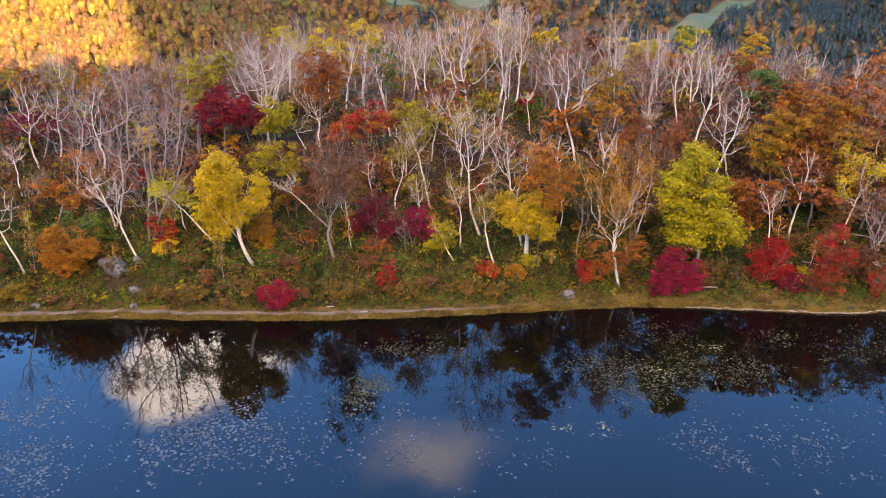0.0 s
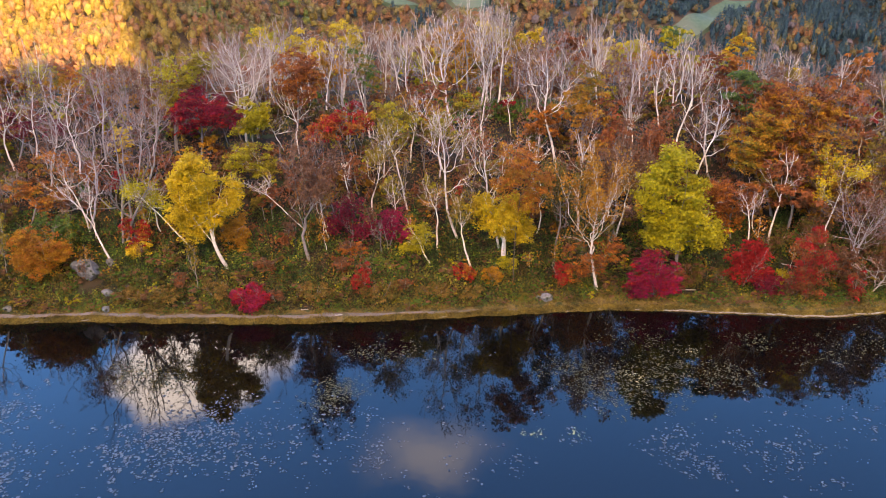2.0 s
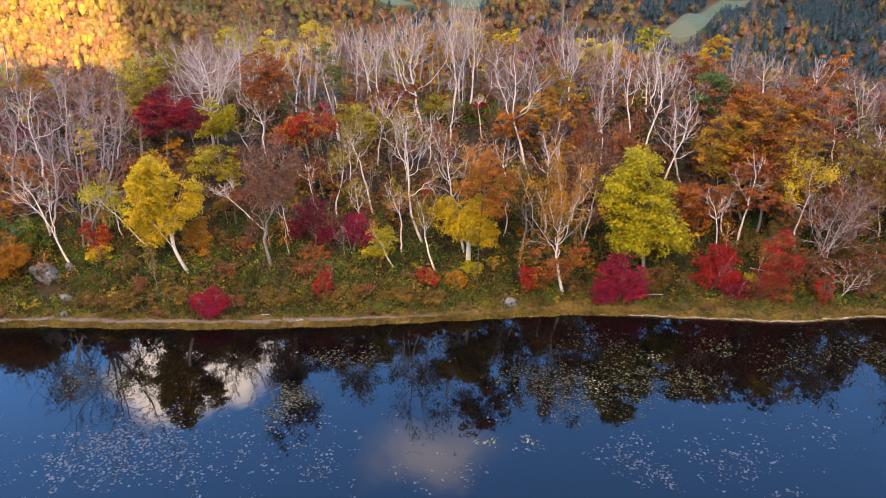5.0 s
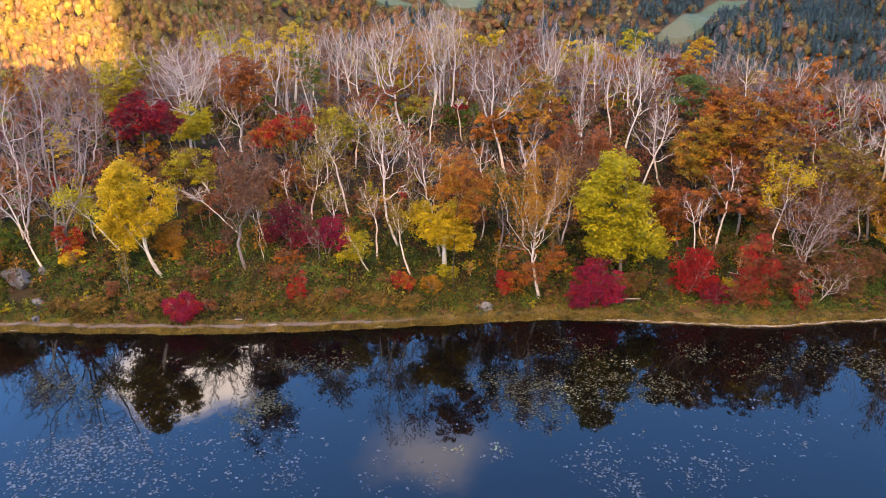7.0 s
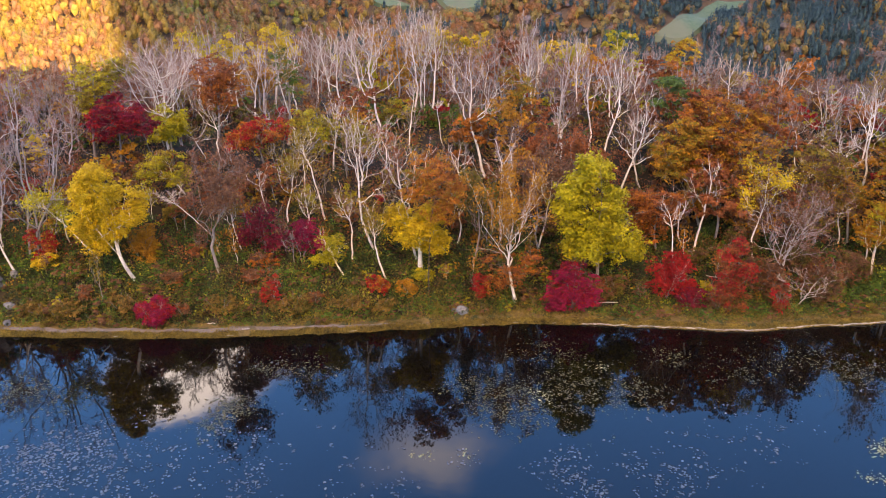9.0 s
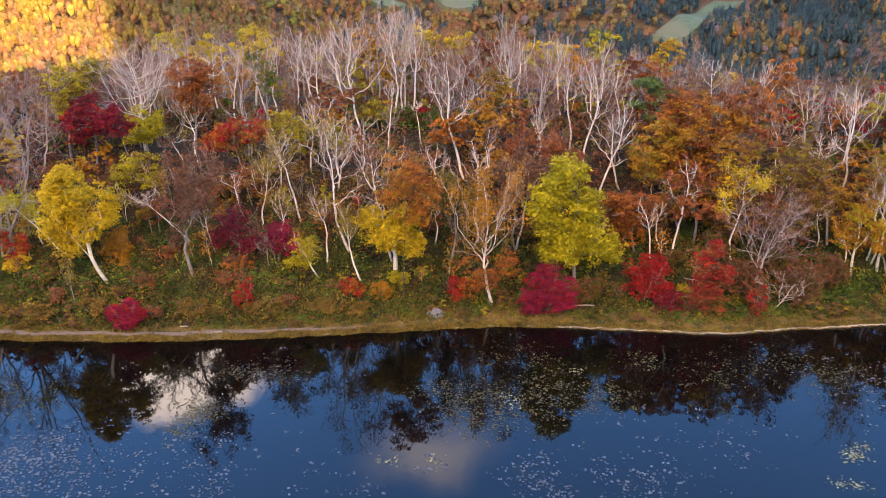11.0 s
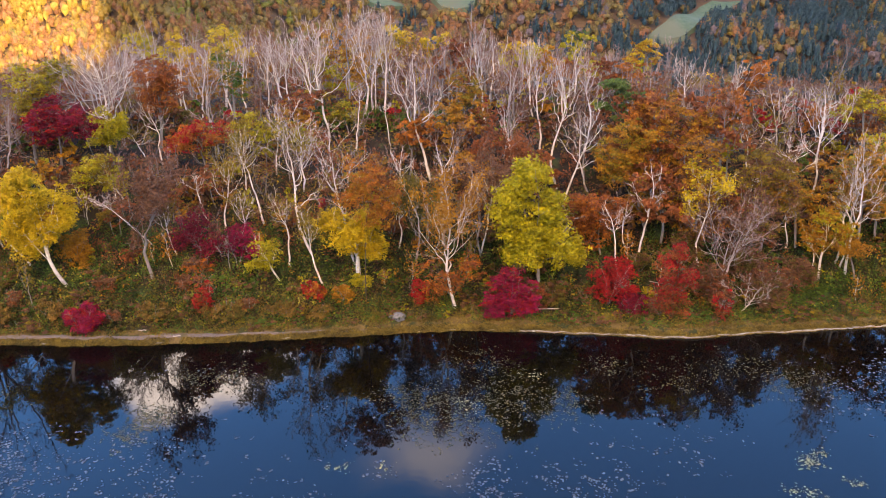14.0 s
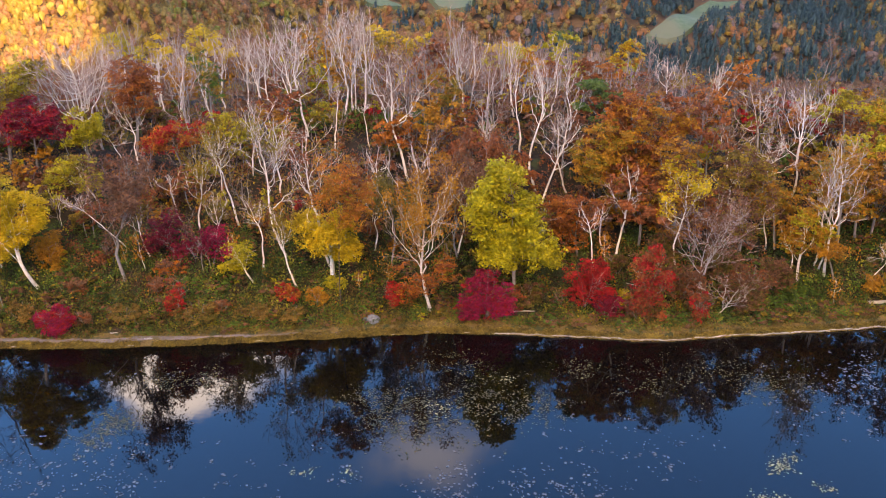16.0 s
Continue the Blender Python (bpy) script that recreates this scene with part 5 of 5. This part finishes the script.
bare_tree(-28.32, 71.52, 8.91, lean=(0.84, 0), spread=0.4, fork=0.34, bark="pale", fine=3, arms=9, twig="mauve", label="bare birch with grey-white limbs in the wood")
bare_tree(-24.92, 69.03, 6.4, lean=(1.66, 0), spread=0.44, fork=0.34, bark="pale", fine=3, arms=9, twig="mauve", label="bare birch with grey-white limbs in the wood")
bare_tree(-27.02, 63.32, 9.29, lean=(1.32, 0), spread=0.37, fork=0.34, bark="pale", fine=3, arms=9, twig="mauve", label="bare birch with grey-white limbs in the wood")
bare_tree(-30.81, 65.82, 9.45, lean=(1.27, 0), spread=0.36, fork=0.34, bark="pale", fine=3, arms=9, twig="mauve", label="bare birch with grey-white limbs in the wood")
bare_tree(-24.17, 71.14, 6.49, lean=(1.63, 0), spread=0.33, fork=0.34, bark="pale", fine=3, arms=9, twig="mauve", label="bare birch with grey-white limbs in the wood")
bare_tree(-3.3, 69.69, 5.01, lean=(0.07, 0), spread=0.29, fork=0.45, fine=1, arms=8, label="slim bare birch half way up the bank")
bare_tree(-1.01, 71.52, 6.52, lean=(0.79, 0), spread=0.22, fork=0.45, fine=1, arms=8, label="slim bare birch half way up the bank")
bare_tree(3.44, 71.81, 4.83, lean=(0.35, 0), spread=0.35, fork=0.45, fine=1, arms=8, label="slim bare birch half way up the bank")
bare_tree(10.32, 68.26, 5.47, lean=(-0.32, 0), spread=0.26, fork=0.45, fine=1, arms=8, label="slim bare birch half way up the bank")
bare_tree(25.8, 70.92, 7.06, lean=(-1.19, 0), spread=0.24, fork=0.45, fine=1, arms=8, label="slim bare birch half way up the bank")
bare_tree(19.16, 73.43, 6.2, lean=(-0.63, 0), spread=0.2, fork=0.45, fine=1, arms=8, label="slim bare birch half way up the bank")
bare_tree(38.6, 67.59, 5.48, lean=(-0.51, 0), spread=0.3, fork=0.45, fine=1, arms=8, label="slim bare birch half way up the bank")
bare_tree(41.12, 65.06, 4.95, lean=(-0.52, 0), spread=0.32, fork=0.45, fine=1, arms=8, label="slim bare birch half way up the bank")

# broad amber crowns of the eastern bank
leafy_tree(29.96, 66.32, [(-2.11, 0, 5.36, 2.01, 1.82, 1.93), (0.04, -0.1, 2.93, 1.95, 1.75, 1.82), (-1.75, 0, 7.95, 1.71, 1.54, 1.62), (-3.62, -0.1, 6.54, 1.28, 1.14, 1.31), (-0.4, -0.1, 2.2, 1.8, 1.5, 1.2)], "amber", 5200, second="olive", share=0.4, label="broad amber and olive tree on the bank")
leafy_tree(33.64, 64.51, [(-0.61, 0, 5.38, 2.06, 1.86, 1.91), (0.93, -0.1, 4.19, 1.63, 1.46, 1.77), (-0.35, 0, 2.24, 1.83, 1.65, 1.27), (-0.38, -0.1, 8.17, 1.68, 1.51, 1.68), (1.9, -0.2, 2.2, 1.5, 1.3, 1.1), (-2.2, -0.1, 4.0, 1.4, 1.2, 1.2)], "amber", 5600, second="brown", share=0.5, label="broad amber and rust tree on the bank")
leafy_tree(38.88, 64.6, [(-1.46, 0, 5.42, 1.98, 1.79, 1.84), (0.71, -0.1, 4.7, 1.81, 1.63, 1.77), (-1.3, 0, 8.23, 1.68, 1.52, 1.61), (0.65, -0.1, 7.3, 1.51, 1.36, 1.46), (-0.6, -0.2, 2.6, 1.7, 1.5, 1.2)], "olive", 5000, second="brown", share=0.5, label="olive and amber tree on the low bank")
leafy_tree(47, 65.12, [(-1.55, 0, 5.79, 1.94, 1.74, 1.88), (0.62, -0.1, 4.85, 1.77, 1.59, 1.73), (-0.9, 0, 8.08, 1.56, 1.41, 1.42)], "amber", 3200, second="olive", share=0.4, label="amber tree on the low bank")
leafy_tree(23.65, 64.23, [(0.53, 0, 3.95, 1.54, 1.38, 1.33), (1.41, -0.1, 2, 1.56, 1.4, 1.28)], "orange", 2000, second="rust", share=0.4, label="orange and rust tree behind the yellow-green one")

# crooked slim birches of the middle bank
bare_tree(-1.82, 62.77, 5.26, lean=(-0.35, 0), spread=0.19, leaves="olive", count=200, fork=0.5, fine=1, arms=7, label="slim crooked white birch on the bank")
bare_tree(9.76, 64.51, 4.9, lean=(0.84, 0), spread=0.23, leaves="amber", count=200, fork=0.5, fine=1, arms=7, label="slim crooked white birch on the bank")
bare_tree(-7.4, 62.49, 4.77, lean=(-0.65, 0), spread=0.23, leaves="olive", count=240, fork=0.5, fine=1, arms=7, label="slim crooked white birch on the bank")
bare_tree(-5.64, 65.91, 4.4, lean=(-0.57, 0), spread=0.24, fork=0.5, fine=1, arms=7, label="slim crooked white birch on the bank")
bare_tree(28.17, 64.79, 4.93, lean=(-1.05, 0), spread=0.23, fork=0.5, fine=1, arms=7, label="slim crooked white birch on the bank")
bare_tree(-21.25, 63.41, 4.82, lean=(-0.92, 0), spread=0.28, leaves="amber", count=200, fork=0.5, fine=1, arms=7, label="slim crooked white birch on the bank")
bare_tree(-26.36, 62.59, 5.24, lean=(0.22, 0), spread=0.25, fork=0.5, fine=1, arms=7, label="slim crooked white birch on the bank")


# ---- rocks and timber ----
def boulder(x, y, w, h, sink, seed, label, category="rock", name="rock"):
    """A broken stone: a ball cut by flat faces, with chipped edges and a rough skin."""
    rng = np.random.default_rng(seed)
    bm = bmesh.new()
    bmesh.ops.create_icosphere(bm, subdivisions=4, radius=1.0)
    axes = rng.normal(size=(11, 3))
    axes /= np.linalg.norm(axes, axis=1, keepdims=True)
    deep = rng.uniform(0.48, 0.74, 11)
    for v in bm.verts:
        p = np.array(v.co)
        reach_ = min([k / max(float(p @ a), 1e-3) if p @ a > k else 1.0 for a, k in zip(axes, deep)] + [1.0])
        p = p * reach_ * (1.3 + 0.07 * noise.noise(Vector(p * 2.3 + seed)) + 0.035 * noise.noise(Vector(p * 7.0 + seed)))
        v.co = (p[0] * w / 2, p[1] * w * 0.40, p[2] * h / 2)
    me = bpy.data.meshes.new(name)
    bm.to_mesh(me)
    bm.free()
    me.materials.append(STONE)
    ob = new(name, me)
    ob.matrix_basis = pose(x, y, float(ground_z(x, y)) + h * (0.5 - sink), 0, rng.uniform(-8, 8), rng.uniform(-25, 25))
    return tagged(ob, label, category)


boulder(-25.98, 59.59, 2.4, 1.6, 0.4, 12, "large weathered grey boulder on the bank")
boulder(-24.2, 57.97, 0.71, 0.62, 0.2, 2, "small grey stone in the grass")
boulder(-24.03, 56.83, 0.61, 0.53, 0.2, 3, "small grey stone near the path")
boulder(-31.6, 56.83, 0.61, 0.44, 0.2, 4, "small pale stone near the path")
boulder(9.97, 58.61, 0.96, 0.61, 0.25, 5, "flat grey stone on the turf")
boulder(9.42, 58.86, 0.52, 0.35, 0.25, 6, "small grey stone on the turf")
boulder(-24.54, 60.19, 0.63, 0.63, 0.2, 7, "grey stone beside a birch trunk")


def fallen_log(x, y, length, radius, turn, label):
    u = np.linspace(-0.5, 0.5, 9)
    pts = np.stack([u * length * math.cos(turn), u * length * math.sin(turn), 0.02 * np.sin(u * 9)], -1)
    gz = ground_z(x + pts[:, 0], y + pts[:, 1])
    base = float(ground_z(x, y))
    pts[:, 2] += gz - base + radius * 0.8
    ob = mesh_object("log", *tubes([(pts, radius * np.linspace(1.1, 0.8, 9))], 10), TIMBER)
    ob.data.polygons.foreach_set("use_smooth", np.ones(len(ob.data.polygons), bool))
    ob.matrix_basis = pose(x, y, base)
    return tagged(ob, label, "log")


fallen_log(21.16, 60.17, 2.32, 0.06, 0.01, "bleached fallen log lying on the turf")
fallen_log(49.48, 61.56, 2.32, 0.14, 0.09, "pale sawn log lying on the bank")
fallen_log(-6.08, 56.37, 0.58, 0.04, 0.18, "short pale stick beside the path")
fallen_log(-8.75, 56.89, 0.55, 0.04, 0.03, "short pale stick in the grass")
fallen_log(30.11, 61.54, 1.41, 0.04, -0.12, "grey fallen trunk among red bushes")


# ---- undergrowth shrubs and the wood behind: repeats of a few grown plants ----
# treeline by view: sideways ratio and slope, both from the camera's midway point
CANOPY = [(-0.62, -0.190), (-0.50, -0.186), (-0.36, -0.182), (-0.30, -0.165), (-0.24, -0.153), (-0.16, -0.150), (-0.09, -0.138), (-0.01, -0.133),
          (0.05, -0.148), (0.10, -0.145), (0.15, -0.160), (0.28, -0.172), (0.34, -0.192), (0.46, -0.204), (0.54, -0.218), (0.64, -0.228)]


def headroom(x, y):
    """How tall a tree may grow below the treeline, given as slopes from the camera's midway point."""
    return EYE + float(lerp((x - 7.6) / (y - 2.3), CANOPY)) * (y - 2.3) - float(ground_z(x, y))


def place(root, x, y, size, tall, rng):
    m = pose(x, y, float(ground_z(x, y)) - 0.05, rng.normal() * 2.5, rng.normal() * 2.5, rng.uniform(0, 360))
    made = copy_thing(root, m)
    made.scale = (size, size, size * tall)
    return made


def join(name, made, label):
    """One object of many repeats. made: (tree, placing) pairs, with the trees' parts alike in make."""
    root = tagged(new(name), label, "trees", kind="stuff")
    sums = {}
    for tree, m in made:
        for part_ in tree.children_recursive:
            if part_.name.startswith("twig_tangle"):
                continue
            me = part_.data
            v = np.empty(len(me.vertices) * 3)
            me.vertices.foreach_get("co", v)
            corners = len(me.polygons[0].vertices)
            f = np.empty(len(me.loops), np.int32)
            me.loops.foreach_get("vertex_index", f)
            a = np.array(m)
            bucket = sums.setdefault((part_.name.split(".")[0] + ("" if corners == 4 else " "), me.materials[0].name), [[], [], 0, me.materials[0]])
            bucket[0].append(v.reshape(-1, 3) @ a[:3, :3].T + a[:3, 3])
            bucket[1].append(f.reshape(-1, corners) + bucket[2])
            bucket[2] += len(v) // 3
    for (part_name, _), (v, f, _, material) in sums.items():
        tagged(mesh_object(part_name.strip(), np.concatenate(v), np.concatenate(f), material, root), kind="stuff")


def brush():
    """Low shrubs and saplings between the trunks."""
    rng = np.random.default_rng(55)
    kinds = []
    for k, (tone, w, h, text) in enumerate([("rust", 2.2, 1.5, "rust-brown"), ("brown", 2.6, 1.9, "withered brown"), ("moss", 2.2, 1.7, "olive"), ("amber", 2.0, 1.6, "amber"),
                                            ("rust", 1.6, 2.2, "tall rust-brown"), ("lemon", 1.5, 1.4, "yellow-green"), ("green", 2.2, 1.2, "dark green"), ("red", 1.5, 1.3, "dull red")]):
        x = -44 + 13.0 * k
        kinds.append(shrub(x, float(shore_y(x)) + 14, w, h, tone, 200, leaf=0.30, label="%s shrub in the wood's undergrowth" % text, second="brown" if tone != "brown" else "olive", share=0.35))
    for k in range(3):
        x = -30 + 30.0 * k
        kinds.append(bare_tree(x, float(shore_y(x)) + 15, 3.4, fork=0.25, spread=0.4, bark="grey", twig=("mauve", "russet", "russet")[k], fine=0, stems=3, arms=6, leaves=("", "brown", "olive")[k], count=120, name="sapling", label="bare tangled grey sapling in the undergrowth"))
    slim = [bare_tree(-22 + 25.0 * k, float(shore_y(-22 + 25.0 * k)) + 7, 3.0, lean=(0.2 - 0.2 * k, 0), fork=0.35, spread=0.14, bark=("white", "grey", "white", "dark")[k], twig="mauve", fine=0, arms=4, radius=0.03,
                      leaves=("lemon", "olive", "amber", "brown")[k], count=110, name="sapling", label="slim sapling with a few leaves on the bank") for k in range(4)]
    taken = np.array(PLANTED)
    for _ in range(80):
        x = rng.uniform(-48, 66)
        y = float(shore_y(x)) + rng.uniform(3.0, 11)
        if np.min(np.hypot(taken[:, 0] - x, (taken[:, 1] - y) * 0.7)) > 0.8:
            place(slim[rng.integers(0, 4)], x, y, rng.uniform(0.5, 1.15), rng.uniform(0.8, 1.3), rng)
    odds = np.array([6, 4, 5, 5, 5, 2.5, 2.5, 1.0, 1.2, 1.2, 1.2])
    shore_odds = np.array([0.6, 3, 6, 2.5, 0.6, 2.0, 7, 0.25, 1.0, 0.7, 1.0])
    rest, count = [], 0
    for _ in range(1100):
        x = rng.uniform(-58, 76)
        s = 3.4 + 29 * rng.random() ** 0.9
        y = float(shore_y(x)) + s
        if abs(x - 7) > 0.60 * y + 4 or np.min(np.hypot(taken[:, 0] - x, (taken[:, 1] - y) * 0.8)) < (0.7 if s > 7 else 1.5):
            continue
        mix = odds if s > 7 else shore_odds
        k = rng.choice(len(kinds), p=mix / mix.sum())
        size = rng.uniform(0.6, 1.25) * (0.6 if s < 7 else 1.0)
        if count < 230:
            place(kinds[k], x, y, size, rng.uniform(0.8, 1.25), rng)
        elif count < 600:
            rest.append((kinds[k], pose(x, y, float(ground_z(x, y)) - 0.05, 0, 0, rng.uniform(0, 360)) @ Matrix.Diagonal((size, size, size, 1))))
        count += 1
    for _ in range(720):
        x = rng.uniform(-50, 70)
        s = rng.uniform(1.7, 8.5)
        y = float(shore_y(x)) + s
        if np.min(np.hypot(taken[:, 0] - x, (taken[:, 1] - y) * 0.7)) < 1.1:
            continue
        k = rng.choice([1, 2, 2, 5, 6, 6, 6, 6, 2, 6])
        size = rng.uniform(0.3, 0.75) * (0.65 if s < 2.6 else 1.0)
        rest.append((kinds[k], pose(x, y, float(ground_z(x, y)) - 0.05, 0, 0, rng.uniform(0, 360)) @ Matrix.Diagonal((size, size, size * 0.9, 1))))
    for _ in range(420):
        x = rng.uniform(-48, 70)
        s = rng.uniform(1.6, 5.5)
        y = float(shore_y(x)) + s
        if np.min(np.hypot(taken[:, 0] - x, (taken[:, 1] - y) * 0.7)) < 0.9 or any(math.hypot((x - cx) / rx, (y - cy) / ry) < 1.3 for cx, cy, rx, ry in CLEAR):
            continue
        k = rng.choice([2, 2, 6, 6, 6, 1])
        size = rng.uniform(0.35, 0.7)
        rest.append((kinds[k], pose(x, y, float(ground_z(x, y)) - 0.05, 0, 0, rng.uniform(0, 360)) @ Matrix.Diagonal((size * 1.3, size * 1.1, size * 0.7, 1))))
    join("brushwood", rest, "dense rusty and olive brushwood under the trees")


brush()


def thicket():
    rng = np.random.default_rng(77)
    kinds = []
    shown = np.array(SHOWN)
    spots = [(-40, 87), (-20, 91), (-2, 89), (18, 92), (36, 88), (55, 91), (-44, 78), (58, 80), (5, 95), (28, 94), (-12, 96), (44, 84)]
    for k, (x, y) in enumerate(spots):
        if k < 3:
            kinds.append(bare_tree(x, y, 7.0, fork=(0.3, 0.42, 0.25)[k], spread=(0.17, 0.13, 0.2)[k], fine=1, arms=7, stems=(1, 1, 2)[k], bark=("white", "pale", "pale")[k], twig="mauve", label="bare pale birch in the wood on the plateau"))
        elif k < 6:
            kinds.append(bare_tree(x, y, 7.0, fork=0.25, spread=0.27, bark="grey", twig=("russet", "mauve", "russet")[k - 3], fine=3, arms=6, leaves=("brown", "", "brown")[k - 3], count=260, name="tree", label="nearly bare grey tree with russet twigs in the wood"))
        else:
            tone = ("rust", "olive", "amber", "lemon", "gold", "orange")[k - 6]
            lobes = [(rng.normal() * 0.9, rng.normal() * 0.9, 4.4 + rng.uniform(-1.8, 1.4), 1.6, 1.6, 1.4) for _ in range(5)]
            kinds.append(leafy_tree(x, y, lobes, tone, 640, leaf=0.38, label="autumn tree with %s leaves in the wood" % {"rust": "rust-brown", "olive": "olive", "amber": "amber", "gold": "golden", "lemon": "yellow-green", "orange": "orange"}[tone]))
    taken = np.array(PLANTED)
    far = []
    for gy in np.arange(63, 124, 3.0):
        for gx in np.arange(-80, 100, 3.0):
            x, y = gx + rng.uniform(-1.6, 1.6), gy + rng.uniform(-1.6, 1.6)
            s = y - float(shore_y(x))
            if abs(x - 7) > 0.60 * y + 6 or np.min(np.hypot(taken[:, 0] - x, taken[:, 1] - y)) < (1.4 if s > 20 else 1.3):
                continue
            # the white birches of the bank stand free towards the lake
            if np.any((np.abs(shown[:, 0] - x - 0.25 * (shown[:, 1] - y) * (x - 7) / 60) < 1.25) & (shown[:, 1] - y > 0) & (shown[:, 1] - y < 6.5)) and s < 30:
                continue
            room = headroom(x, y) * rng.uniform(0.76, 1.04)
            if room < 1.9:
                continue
            u = rng.random()
            warm = 0.5 + 0.5 * float(waves(x, y, 40, 1.9))
            east = float(smooth(x - 0.1 * (y - 57), 14, 24))
            bare = 0.08 if s < 18 else 0.22
            haze = 0.30 if s < 20 else 0.50
            k = rng.integers(0, 3) if u < bare else rng.integers(3, 6) if u < bare + haze else 6 + int(rng.choice(6, p=[0.32, 0.24 - 0.12 * warm, 0.20, 0.10, 0.06 + 0.06 * warm, 0.08 + 0.06 * warm]))
            if -32 < x < -3 and s > 16:
                k = int(rng.choice([0, 1, 2, 3, 4, 5, 6, 8], p=[0.05, 0.07, 0.07, 0.24, 0.27, 0.14, 0.09, 0.07]))
                if rng.random() < 0.22:
                    continue
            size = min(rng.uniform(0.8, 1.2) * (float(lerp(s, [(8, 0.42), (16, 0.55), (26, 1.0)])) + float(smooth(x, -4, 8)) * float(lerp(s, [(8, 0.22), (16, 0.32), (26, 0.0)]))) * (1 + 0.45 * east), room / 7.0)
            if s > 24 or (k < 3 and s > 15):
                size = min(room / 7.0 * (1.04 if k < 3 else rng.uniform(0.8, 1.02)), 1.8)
            if s < 7.5 or (s > 30 and rng.random() < 0.48):
                continue
            if s < 30:
                place(kinds[k], x, y, size, rng.uniform(0.9, 1.1), rng)
            else:
                far.append((kinds[k], pose(x, y, float(ground_z(x, y)) - 0.06, rng.normal() * 2, rng.normal() * 2, rng.uniform(0, 360)) @ Matrix.Diagonal((size, size, size, 1))))
    join("wood_behind", far, "autumn wood of bare birches and rusty trees behind the brow")


thicket()
